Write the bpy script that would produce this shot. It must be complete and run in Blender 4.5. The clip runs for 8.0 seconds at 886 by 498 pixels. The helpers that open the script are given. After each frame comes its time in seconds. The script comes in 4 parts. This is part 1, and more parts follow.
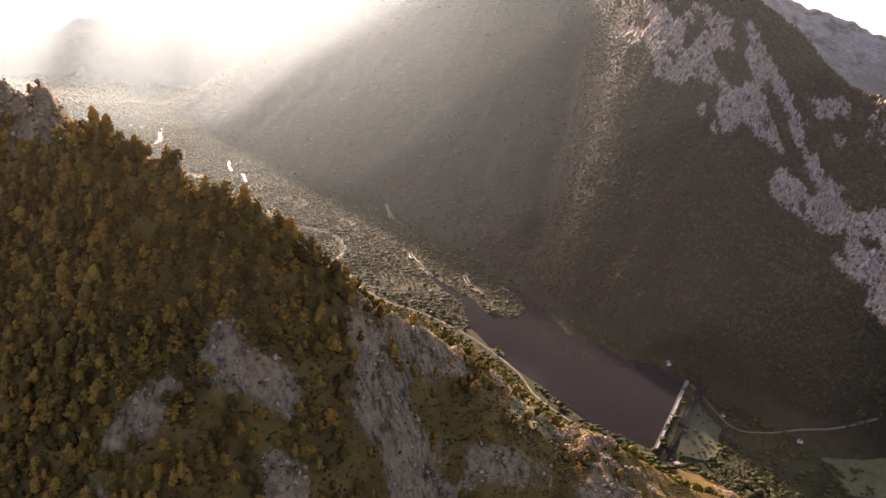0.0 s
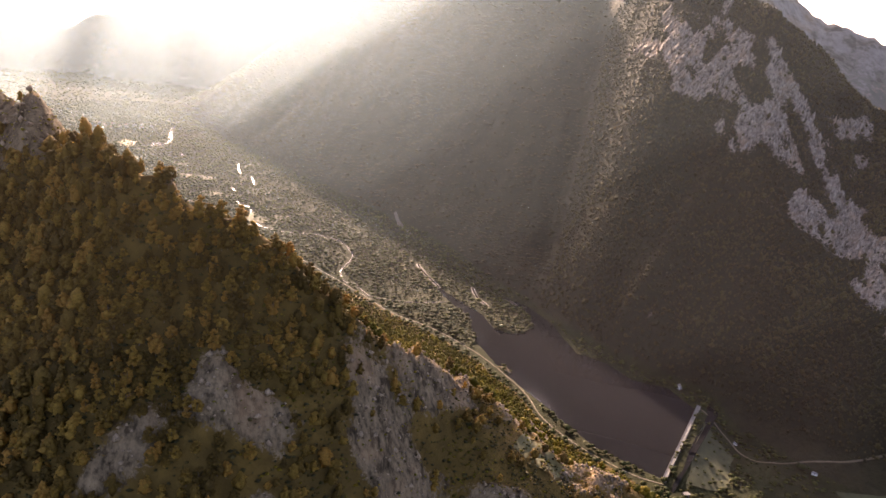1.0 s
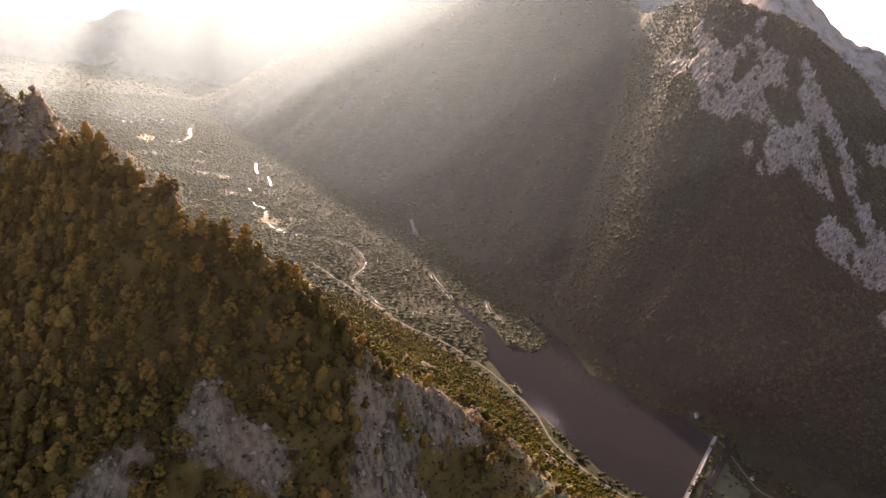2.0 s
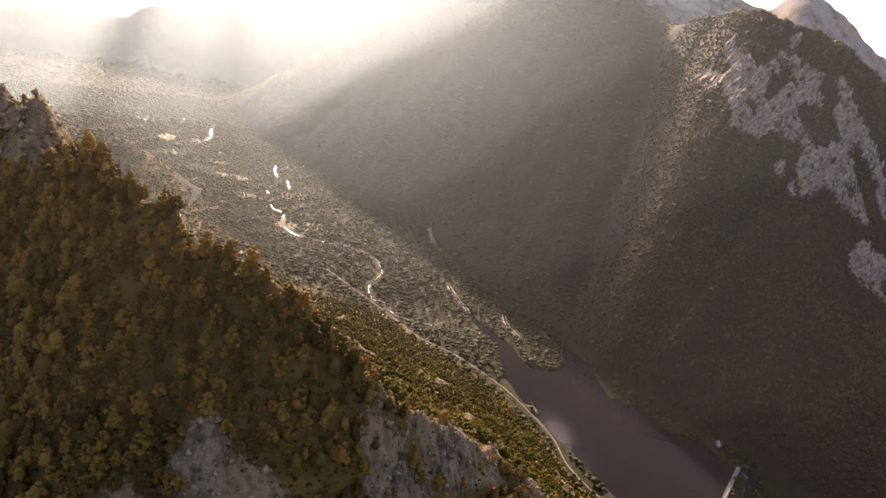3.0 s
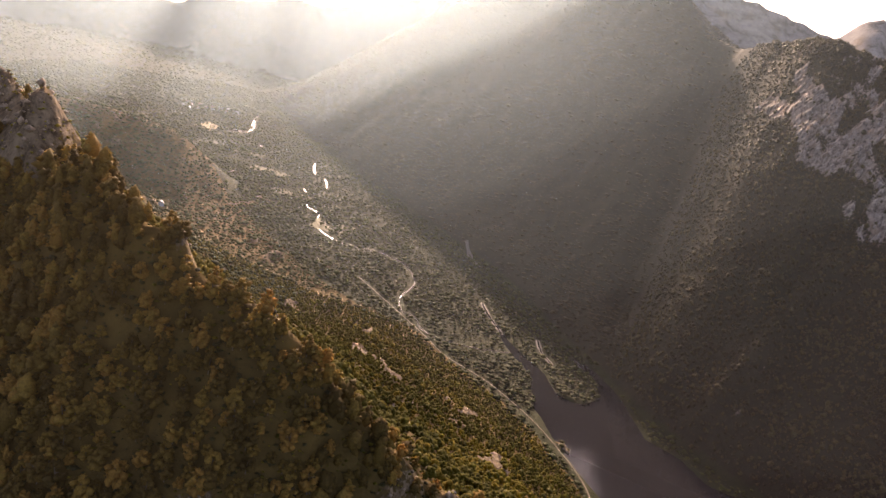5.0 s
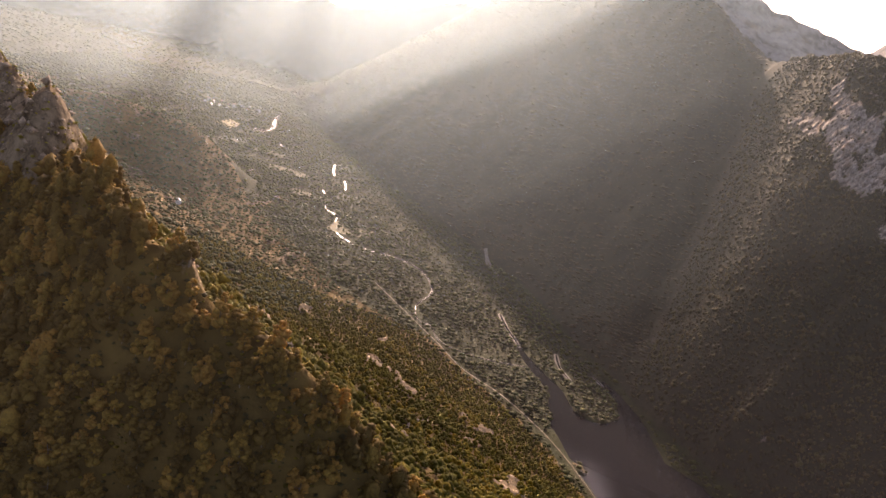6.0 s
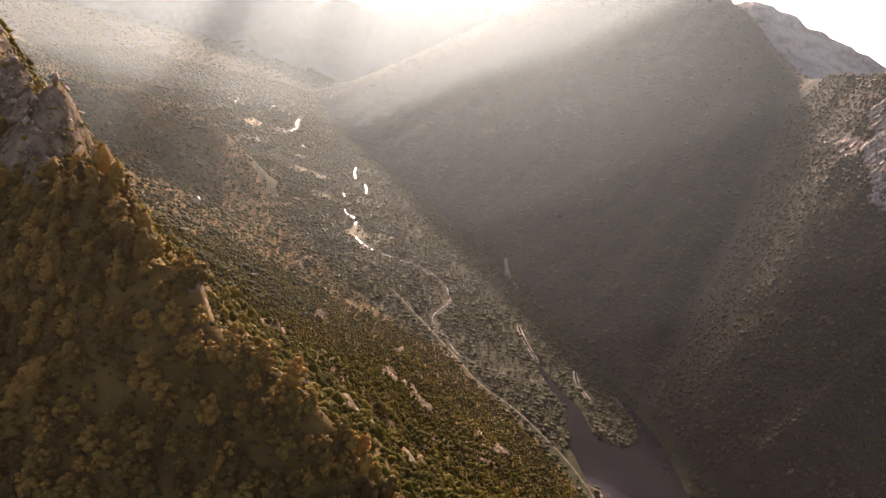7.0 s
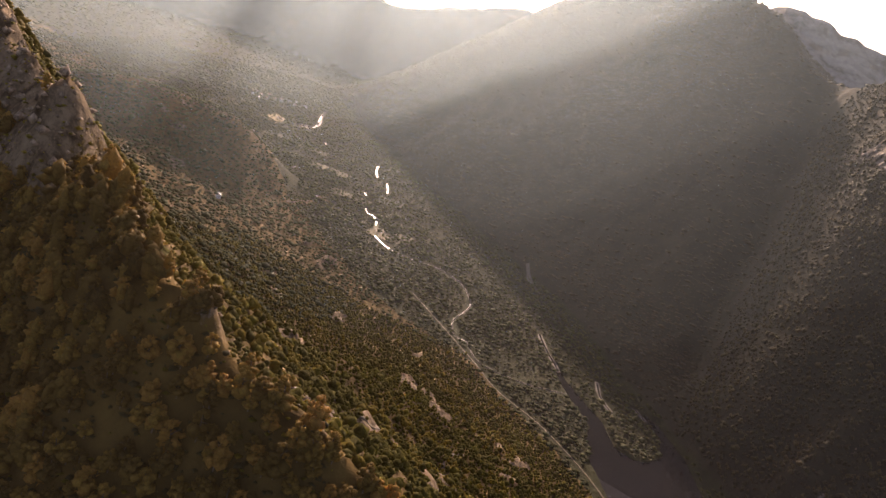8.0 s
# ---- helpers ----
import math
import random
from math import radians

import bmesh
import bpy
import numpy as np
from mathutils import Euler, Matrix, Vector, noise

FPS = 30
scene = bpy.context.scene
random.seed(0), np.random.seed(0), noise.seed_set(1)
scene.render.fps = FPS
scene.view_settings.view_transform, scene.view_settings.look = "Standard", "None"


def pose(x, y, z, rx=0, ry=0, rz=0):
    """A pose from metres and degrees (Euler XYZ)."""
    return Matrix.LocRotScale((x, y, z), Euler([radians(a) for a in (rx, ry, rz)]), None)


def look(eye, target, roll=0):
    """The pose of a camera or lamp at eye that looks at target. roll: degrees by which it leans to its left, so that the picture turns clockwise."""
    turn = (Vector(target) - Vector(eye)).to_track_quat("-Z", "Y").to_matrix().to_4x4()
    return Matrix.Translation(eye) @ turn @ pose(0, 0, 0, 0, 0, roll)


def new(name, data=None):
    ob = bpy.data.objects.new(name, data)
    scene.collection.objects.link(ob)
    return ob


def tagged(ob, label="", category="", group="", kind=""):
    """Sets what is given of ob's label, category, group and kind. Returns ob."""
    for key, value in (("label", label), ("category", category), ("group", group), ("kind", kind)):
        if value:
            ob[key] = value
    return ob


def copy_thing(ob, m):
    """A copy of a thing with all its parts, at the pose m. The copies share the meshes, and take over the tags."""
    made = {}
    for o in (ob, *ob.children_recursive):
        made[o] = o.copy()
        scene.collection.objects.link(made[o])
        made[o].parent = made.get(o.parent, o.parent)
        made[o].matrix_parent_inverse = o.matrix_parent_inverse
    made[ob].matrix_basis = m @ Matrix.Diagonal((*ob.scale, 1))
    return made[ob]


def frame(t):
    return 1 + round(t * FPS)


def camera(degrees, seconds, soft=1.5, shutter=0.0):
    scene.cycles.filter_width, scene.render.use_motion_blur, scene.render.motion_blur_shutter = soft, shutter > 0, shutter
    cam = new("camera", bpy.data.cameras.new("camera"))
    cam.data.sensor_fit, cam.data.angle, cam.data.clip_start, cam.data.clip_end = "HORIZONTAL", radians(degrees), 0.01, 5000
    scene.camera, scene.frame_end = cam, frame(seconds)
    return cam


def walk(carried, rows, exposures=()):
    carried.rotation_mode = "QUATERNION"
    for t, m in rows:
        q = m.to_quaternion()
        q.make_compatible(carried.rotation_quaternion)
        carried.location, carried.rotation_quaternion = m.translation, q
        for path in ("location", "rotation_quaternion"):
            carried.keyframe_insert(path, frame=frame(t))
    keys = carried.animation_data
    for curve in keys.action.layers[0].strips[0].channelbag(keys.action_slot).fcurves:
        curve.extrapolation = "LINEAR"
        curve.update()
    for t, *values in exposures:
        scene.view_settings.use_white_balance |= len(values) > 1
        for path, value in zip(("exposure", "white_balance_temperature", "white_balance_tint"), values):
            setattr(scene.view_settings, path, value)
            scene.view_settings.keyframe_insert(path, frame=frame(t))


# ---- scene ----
cam = camera(64.1, 8.0)
# seconds, eye in metres above the lake, yaw to the left, pitch up, roll to the left
PATH = [
    (0, 0.00, 0.00, 525.00, -0.00, -18.00, 5.00),
    (0.5, -0.03, 14.31, 528.25, 0.41, -17.94, 5.83),
    (1, -1.01, 29.14, 530.77, 0.78, -17.70, 6.44),
    (1.5, -2.62, 43.87, 532.63, 1.17, -17.54, 7.73),
    (3, -10.86, 90.21, 536.53, 3.53, -17.27, 10.08),
    (3.5, -14.55, 105.56, 536.86, 4.19, -17.16, 10.78),
    (4, -18.57, 121.06, 537.65, 4.95, -17.23, 11.90),
    (4.5, -23.11, 136.45, 537.42, 5.59, -17.39, 12.99),
    (6, -40.93, 180.55, 536.18, 7.66, -17.60, 15.48),
    (6.5, -47.44, 194.18, 535.21, 8.22, -17.63, 16.37),
    (7, -53.78, 207.63, 534.10, 9.13, -17.64, 17.27),
    (7.5, -60.48, 219.95, 532.53, 9.82, -17.78, 17.99),
    (8, -67.35, 231.92, 531.35, 10.57, -18.15, 18.50),
]
walk(cam, [(t, pose(x, y, z) @ pose(0, 0, 0, 90 + pitch, 0, yaw) @ pose(0, 0, 0, 0, 0, roll)) for t, x, y, z, yaw, pitch, roll in PATH],
     exposures=[(0, 2.07, 7550, 31), (4, 1.7, 7500, 31), (6.8, 1.52, 7500, 32), (7.5, 1.43, 7500, 32), (8, 0.98, 7500, 32)])

# ---- light ----
SUN_AZIMUTH, SUN_ELEVATION = radians(15.5), radians(22.5)  # to the left of +y; above the horizon
world = bpy.data.worlds.new("world")
scene.world = world
world.use_nodes = True
_wn, _wl = world.node_tree.nodes, world.node_tree.links
sky = _wn.new("ShaderNodeTexSky")
sky.sky_type, sky.sun_disc = "NISHITA", False
sky.sun_elevation, sky.sun_rotation = SUN_ELEVATION, -SUN_AZIMUTH
sky.altitude, sky.air_density, sky.dust_density, sky.ozone_density = 1200.0, 0.7, 7.0, 0.4
_wn["Background"].inputs["Strength"].default_value = 0.15
_wl.new(sky.outputs["Color"], _wn["Background"].inputs["Color"])

sun = new("sun", bpy.data.lights.new("sun", "SUN"))
sun.data.energy, sun.data.angle, sun.data.color = 4.5, radians(2.0), (1.0, 0.86, 0.66)
SUN_WAY = Vector((-math.sin(SUN_AZIMUTH) * math.cos(SUN_ELEVATION), math.cos(SUN_AZIMUTH) * math.cos(SUN_ELEVATION), math.sin(SUN_ELEVATION)))
sun.matrix_world = look(tuple(SUN_WAY * 3000), (0, 0, 0))


# ---- noise and land forms ----
_perm = np.random.RandomState(7).permutation(4096)
_vals = np.random.RandomState(8).rand(4096) * 2 - 1


def value_noise(x, y, seed=0):
    """Smooth noise in -1..1 with a lattice of 1."""
    xi, yi = np.floor(x).astype(np.int64), np.floor(y).astype(np.int64)
    fx, fy = x - xi, y - yi
    fx, fy = fx * fx * fx * (fx * (fx * 6 - 15) + 10), fy * fy * fy * (fy * (fy * 6 - 15) + 10)

    def corner(a, b):
        return _vals[(_perm[(_perm[(xi + a + 131 * seed) & 4095] + yi + b) & 4095])]

    low = corner(0, 0) * (1 - fx) + corner(1, 0) * fx
    high = corner(0, 1) * (1 - fx) + corner(1, 1) * fx
    return low * (1 - fy) + high * fy


def fbm(x, y, size, octaves=4, seed=0, gain=0.5):
    total, amp, norm = 0.0, 1.0, 0.0
    for k in range(octaves):
        total = total + amp * value_noise(x / size * 2**k + 17.3 * k, y / size * 2**k - 9.1 * k, seed + k)
        norm += amp
        amp *= gain
    return total / norm


def ridged(x, y, size, octaves=4, seed=0):
    """0..1 with sharp crests."""
    total, amp, norm = 0.0, 1.0, 0.0
    for k in range(octaves):
        total = total + amp * (1 - np.abs(value_noise(x / size * 2**k + 5.7 * k, y / size * 2**k + 3.3 * k, seed + k)))
        norm += amp
        amp *= 0.5
    return total / norm


def smax(a, b, k):
    h = np.clip(0.5 + 0.5 * (a - b) / k, 0, 1)
    return b * (1 - h) + a * h + k * h * (1 - h)


def smin(a, b, k):
    return -smax(-a, -b, k)


def step(x, a, b):
    s = np.clip((x - a) / (b - a), 0, 1)
    return s * s * (3 - 2 * s)


def bell(x, c, w):
    return np.exp(-(((x - c) / w) ** 2))


def along(x, y):
    """The valley's own axes: u up the valley, v across it to its right."""
    return -0.6 * x + 0.8 * y, 0.8 * x + 0.6 * y


# crest of the near mountain: x, y, z
CREST = np.array([(-1500, 640, 430), (-900, 600, 500), (-500, 560, 500), (-420, 540, 486), (-355, 510, 468), (-300, 475, 458), (-262, 452, 455), (-248, 446, 441), (-205, 418, 439), (-180, 403, 434),
                  (-112, 393, 414), (-68, 402, 380), (-29, 427, 337), (11, 480, 296), (60, 480, 262), (104, 485, 230), (150, 478, 217), (200, 472, 200), (260, 480, 166), (330, 515, 108), (430, 560, 40), (560, 580, -10), (800, 570, -60)], float)
FOOT = np.array([(-3600, 4000), (-1296, 2278), (-816, 1888), (-420, 1500), (-200, 1330), (0, 1190), (60, 1130), (120, 1040), (165, 930), (300, 800), (420, 700), (600, 620), (900, 560)], float)
DAM_NEAR, DAM_FAR = Vector((306, 824, 4)), Vector((408, 1024, 4))


def floor_height(x, y):
    u, v = along(x, y)
    z = 1.5 + np.clip(u - 1120, 0, None) * 0.028
    z = z + 0.8 * fbm(x, y, 60, 3, 3)
    # lake bed, held between its two shores
    left = np.interp(u, [470, 570, 680, 800, 905, 940], [741, 708, 716, 724, 752, 775])
    right = np.interp(u, [560, 640, 690, 745, 800, 863, 960, 1010, 1040], [935, 952, 915, 925, 900, 925, 965, 958, 950])
    wob = 5 * fbm(x, y, 40, 3, 5)
    inside = np.minimum(v - left, right - v) + wob
    end = np.interp(v, [740, 775, 800, 835, 860, 900, 925, 945, 985], [915, 950, 985, 910, 902, 918, 955, 1030, 1045]) - u + wob
    bed = np.minimum(inside, end)
    channel = np.interp(u, [880, 1000, 1065, 1150], [16, 16, 12, 5]) - np.abs(v - np.interp(u, [880, 940, 1000, 1065, 1115, 1150], [790, 806, 824, 826, 830, 837])) + 0.4 * wob
    channel = np.where((u > 880) & (u < 1150), channel, -20)
    bed = np.maximum(bed, channel)
    z = np.where(bed > -10, np.minimum(z, -0.22 * bed), z)
    # below the dam the valley lies lower
    ax, ay = DAM_NEAR.x, DAM_NEAR.y
    dx, dy = DAM_FAR.x - ax, DAM_FAR.y - ay
    length = math.hypot(dx, dy)
    below = ((x - ax) * dy - (y - ay) * dx) / length
    down = -22 * step(below, 2, 70) - 0.03 * np.clip(below - 70, 0, 900) + 1.2 * fbm(x, y, 45, 3, 4)
    return np.where(below > 0, np.minimum(down + 2, z + 60), z)


def near_mountain(x, y):
    yc = np.interp(x, CREST[:, 0], CREST[:, 1]) + 14 * fbm(x, y, 90, 2, 11)
    zc = np.interp(x, CREST[:, 0], CREST[:, 2]) + 5 * fbm(x, x * 0, 34, 3, 12)
    yf = np.interp(x, FOOT[:, 0], FOOT[:, 1])
    s = np.clip((y - yc) / (yf - yc), -1, 1.6)
    base = np.interp(x, [-1296, -400, 100], [40, 10, 0])
    north = base + (zc - base) * np.clip(1 - s, 0, None) ** np.interp(x, [-300, -215], [2.3, 1.5]) - 60 * np.clip(s - 1, 0, None)
    d = np.clip(yc - y, 0, None)
    ledge, tilt = np.interp(x, [-40, 40, 260], [12, 58, 70]), np.interp(x, [-40, 30, 70], [0.9, 0.45, 0.2])
    south = zc - tilt * np.minimum(d, ledge) - 1.35 * np.clip(d - ledge, 0, None)
    z = np.where(y > yc, north, south)
    near = step(z, 5, 60)
    z = z + near * ((13 * fbm(x, y, 130, 3, 13) + 20 * (ridged(x + 12 * fbm(x, y, 60, 2, 18), y * 0.3, 75, 3, 19) - 0.62)) * step(y - yc, 20, 140) * step(z, 20, 90) + 4.5 * fbm(x, y, 34, 3, 14) + 1.6 * fbm(x, y, 10, 2, 15))
    rock = near_rock(x, y, z, yc)
    return z + 3.5 * step(rock, 0.35, 0.6) + rock * (np.interp(x, [-260, -200], [18, 8]) * (ridged(x + 0.3 * z, y + 0.2 * z, 30, 3, 16) - 0.6) + 3 * fbm(x, y, 9, 2, 17))


def near_rock(x, y, z, yc):
    """Where bare limestone shows on the near mountain, 0..1."""
    n = fbm(x, y, 45, 4, 21)
    crag = step(-x, 225, 258) * bell(y - yc, 2, 24) * (1.0 + 1.4 * fbm(x, y, 16, 3, 23))
    outcrop = (bell(x, -212, 7) * bell(y - yc, 2, 9) + bell(x, -158, 6) * bell(y - yc, 4, 9) + bell(x, -95, 6) * bell(y - yc, 8, 14)) * (0.7 + fbm(x, y, 8, 3, 26))
    south = step(yc - y, 22, 48) * step(x, -178, -120) * step(-z, -352, -328) * (0.2 + 2.1 * fbm(x, y + z * 0.5, 48, 2, 21) + 0.35 * fbm(x, y, 12, 3, 24))
    slab = (bell(x, -76, 22) * bell(y, 330, 20) + bell(x, -112, 15) * bell(y, 340, 13) + bell(x, -155, 11) * bell(y, 296, 12) + bell(x, -25, 24) * bell(y, 394, 14)) * (0.95 + 1.1 * fbm(x, y + 0.4 * z, 22, 3, 28))
    spur = step(x, -75, -20) * step(-x, -260, -150) * bell(y - yc, -14, 34) * (0.5 + 0.9 * n + 0.6 * fbm(x, y, 9, 3, 25))
    ribs = step(y - yc, -10, 25) * step(0.35 * n + 0.65 * fbm(x * 1.3, y * 0.5, 60, 3, 22), 0.22, 0.5)
    return np.clip(crag + outcrop + south + slab + spur + ribs, 0, 1)


# right-hand slopes of the valley: foot (v by u); steepness and crest height by w, which runs along the spurs
FOOT_U = [-800, 200, 450, 610, 680, 760, 880, 1000, 1150, 1280, 1420, 1600, 1800, 2100, 2600, 3050, 3150, 3220, 3290, 3400, 3700]
FOOT_V = [1150, 1060, 1000, 975, 960, 945, 940, 958, 965, 985, 985, 960, 930, 880, 830, 820, 830, 840, 850, 870, 900]
SLOPE_W = [-1200, 200, 430, 508, 600, 680, 800, 880, 950, 1010, 1070, 1130, 1260, 1430, 1700, 2100, 2800, 2930, 3050, 3180, 3300, 3700]
SLOPE_S = [0.55, 0.58, 0.66, 0.84, 1.10, 1.25, 1.36, 1.42, 1.40, 1.32, 1.26, 1.20, 1.25, 1.2, 1.1, 1.0, 0.9, 0.84, 0.80, 0.7, 0.4, 0.2]
SLOPE_C = [360, 390, 455, 515, 575, 620, 658, 672, 676, 676, 670, 640, 650, 770, 1000, 1100, 1080, 940, 670, 350, 110, 30]


def spur_axis(x, y):
    u, v = along(x, y)
    u = u + 30 * fbm(x, y, 260, 3, 31)
    d = v - np.interp(u, FOOT_U, FOOT_V)
    return u, d, u - 0.5 * np.clip(d, 0, 700) * (1 - step(u, 1700, 2600))


def past_flank(d, w):
    """Metres past the ravine that parts the rocky mountain (below 0) from the large one behind it."""
    return w - 935 - 0.38 * np.clip(d, 0, 560)


def far_slopes(x, y):
    u, d, w = spur_axis(x, y)
    k = past_flank(d, w)
    ravine = 60 * bell(k, 45, 60) + 70 * step(k, -15, 110) * (1 - step(u, 1600, 2200))
    d = d - ravine * step(d, 10, 170) + 9 * fbm(x, y, 110, 3, 32) * step(d, 10, 90)
    # a wooded rib beside the pale scar above the dam
    d = d + 20 * bell(u - 0.06 * d, 764, 20) * step(d, 5, 50) * (1 - step(d, 170, 300))
    s, c = np.interp(w, SLOPE_W, SLOPE_S), np.interp(w, SLOPE_W, SLOPE_C)
    rise = s * d + 30 * step(d, 0, 40) * step(-w, -1000, -900)
    back = c - 0.4 * np.clip(d - c / s, 0, None)
    z = smin(rise, back + 16 * fbm(x, y, 170, 4, 33), 50)
    # the large mountain falls eastwards to a notch behind the rocky one
    east = np.interp(x, [-100, 20, 110, 190, 310, 380, 450, 620], [1500, 1020, 815, 765, 700, 668, 640, 592]) + 8 * fbm(x, y, 60, 3, 40)
    z = np.where(w > 1080, smin(z, east + 260 * (1 - step(w, 1080, 1200)), 30), z)
    far = step(z, 5, 80)
    gully = ridged(w + 12 * fbm(x, y, 90, 2, 39), d * 0.22, 120, 3, 34) - 0.6
    z = z + far * (np.where(k < 60, 26, 16) * gully + 6 * fbm(x, y, 48, 3, 35))
    rock = far_rock(x, y, z)
    return z + rock * (22 * (ridged(w + z * 0.5, z * 0.35, 46, 4, 36) - 0.55) + 10 * fbm(w + 0.4 * z, z * 0.3, 18, 3, 37)) + np.interp(u, [1100, 3000], [0, 50])


def far_rock(x, y, z):
    """Where bare limestone shows on the right-hand mountain, 0..1."""
    u, d, w = spur_axis(x, y)
    n = fbm(w, z * 0.8, 80, 4, 41)
    under = np.interp(w, [330, 390, 435, 493, 560, 601, 678, 760, 849, 900], [125, 170, 215, 250, 285, 330, 385, 440, 450, 500])
    over = np.interp(w, [340, 447, 511, 607, 657, 743, 900], [255, 310, 425, 500, 560, 585, 600])
    broken = fbm(x + 0.4 * z, y - 0.4 * z, 30, 4, 45)
    slab = fbm(w + 0.5 * z, z - 0.3 * w, 55, 3, 47)
    band = step(z, under - 22 + 14 * n, under + 18 + 14 * n) * step(over - z, -30, 25) * step(-w, -1050, -930) * (0.68 + 0.7 * n + 1.2 * broken)
    high = step(z, over - 10, over + 30) * step(-w, -620, -480) * step(430 - z + over * 0.2, -60, 60) * (0.12 + 1.3 * slab + 0.7 * broken)
    low = bell(w, 455, 25) * bell(z, 140, 40) * (0.1 + 1.2 * n)
    top = step(z, 560, 640) * step(-w, -1040, -940) * (0.05 + 1.1 * slab + 0.6 * broken)
    scar = bell(u + 16 * fbm(z, z * 0, 40, 3, 42), 738, 6) * bell(z, 105, 85) * (0.25 + 0.9 * fbm(x, y + z, 16, 3, 44))
    side = bell(past_flank(d, w), -45, 30) * bell(z, 520, 110) * (-0.15 + 1.2 * n)
    return np.clip(band + high + low + top + scar + side, 0, 1)


def distance(x, y):
    """The ranges that close the valley."""
    r, a = np.hypot(x, y), np.degrees(np.arctan2(x, y))
    crest = np.interp(a, [-75, -60, -48, -40, -33, -28, -22, -14, -6, 2, 6, 9, 13, 16.2, 17.7, 18.6, 22.5, 24.2, 28, 32, 45, 70],
                      [500, 420, 330, 300, 290, 330, 420, 540, 760, 960, 1075, 1040, 950, 905, 1035, 1070, 830, 765, 680, 540, 500, 450])
    crest = crest + 60 * fbm(a, a * 0, 3.0, 4, 51)
    z = crest - 0.62 * np.abs(r - 4450)
    return z + 40 * (ridged(x, y, 300, 4, 52) - 0.6)


def height_parts(x, y):
    low, near, far, rim = floor_height(x, y), near_mountain(x, y), far_slopes(x, y), distance(x, y)
    z = smax(smax(low, near, 4), far, 6)
    # a low ridge with fields stands in the valley beyond the near mountain
    s, p = 0.788 * (x + 1250) + 0.615 * (y - 1440), -0.615 * (x + 1250) + 0.788 * (y - 1440)
    ridge = np.interp(s, [-400, 0, 80, 160, 270, 370, 450, 520, 640], [60, 140, 165, 184, 181, 163, 149, 95, 10]) - 0.42 * np.hypot(p, 25) + 10 + 7 * fbm(x, y, 70, 4, 53)
    z = smax(z, ridge, 18)
    return np.maximum(z, rim), low, near, far, rim


def height(x, y):
    return height_parts(x, y)[0]


# ---- materials ----
def nodes_of(name):
    m = bpy.data.materials.new(name)
    m.use_nodes = True
    return m, m.node_tree.nodes, m.node_tree.links


def ramp(nodes, links, source, stops):
    r = nodes.new("ShaderNodeValToRGB")
    el = r.color_ramp.elements
    while len(el) < len(stops):
        el.new(0.5)
    for e, (p, c) in zip(el, stops):
        e.position, e.color = p, (*c, 1)
    links.new(source, r.inputs["Fac"])
    return r.outputs["Color"]


def noise_node(nodes, links, size, detail=6, rough=0.6, coords=None):
    n = nodes.new("ShaderNodeTexNoise")
    n.inputs["Scale"].default_value, n.inputs["Detail"].default_value, n.inputs["Roughness"].default_value = 1.0 / size, detail, rough
    if coords is None:
        coords = nodes.new("ShaderNodeNewGeometry").outputs["Position"]
    links.new(coords, n.inputs["Vector"])
    return n.outputs["Fac"]


def mix_color(nodes, links, fac, a, b, kind="MIX"):
    m = nodes.new("ShaderNodeMix")
    m.data_type, m.blend_type = "RGBA", kind
    for src, key in ((fac, "Factor"), (a, "A"), (b, "B")):
        sock = [s for s in m.inputs if s.name == key and s.type == ("VALUE" if key == "Factor" else "RGBA")][0]
        if isinstance(src, (int, float)):
            sock.default_value = src
        elif isinstance(src, tuple):
            sock.default_value = (*src, 1)
        else:
            links.new(src, sock)
    return [s for s in m.outputs if s.type == "RGBA"][0]


def stone_color(n, l, grain, dark, light):
    """Weathered limestone: pale faces, dark cracks and runnels, rusty stains."""
    geo = n.new("ShaderNodeNewGeometry")
    stretch = n.new("ShaderNodeMapping")
    stretch.inputs["Scale"].default_value = (1.0, 1.0, 0.35)
    l.new(geo.outputs["Position"], stretch.inputs["Vector"])
    streak = noise_node(n, l, grain * 0.9, 8, 0.7, stretch.outputs[0])
    crack = noise_node(n, l, grain * 2.2, 9, 0.72, stretch.outputs[0])
    stain = noise_node(n, l, grain * 9, 4)
    face = ramp(n, l, streak, [(0.34, dark), (0.52, light), (0.72, tuple(1.25 * c for c in light))])
    face = mix_color(n, l, 0.85, face, ramp(n, l, crack, [(0.40, (0.14, 0.12, 0.1)), (0.49, (0.8, 0.8, 0.8)), (0.66, (1.2, 1.2, 1.2))]), "MULTIPLY")
    return mix_color(n, l, ramp(n, l, stain, [(0.52, (0, 0, 0)), (0.72, (0.55, 0.55, 0.55))]), face, (0.27, 0.165, 0.09))


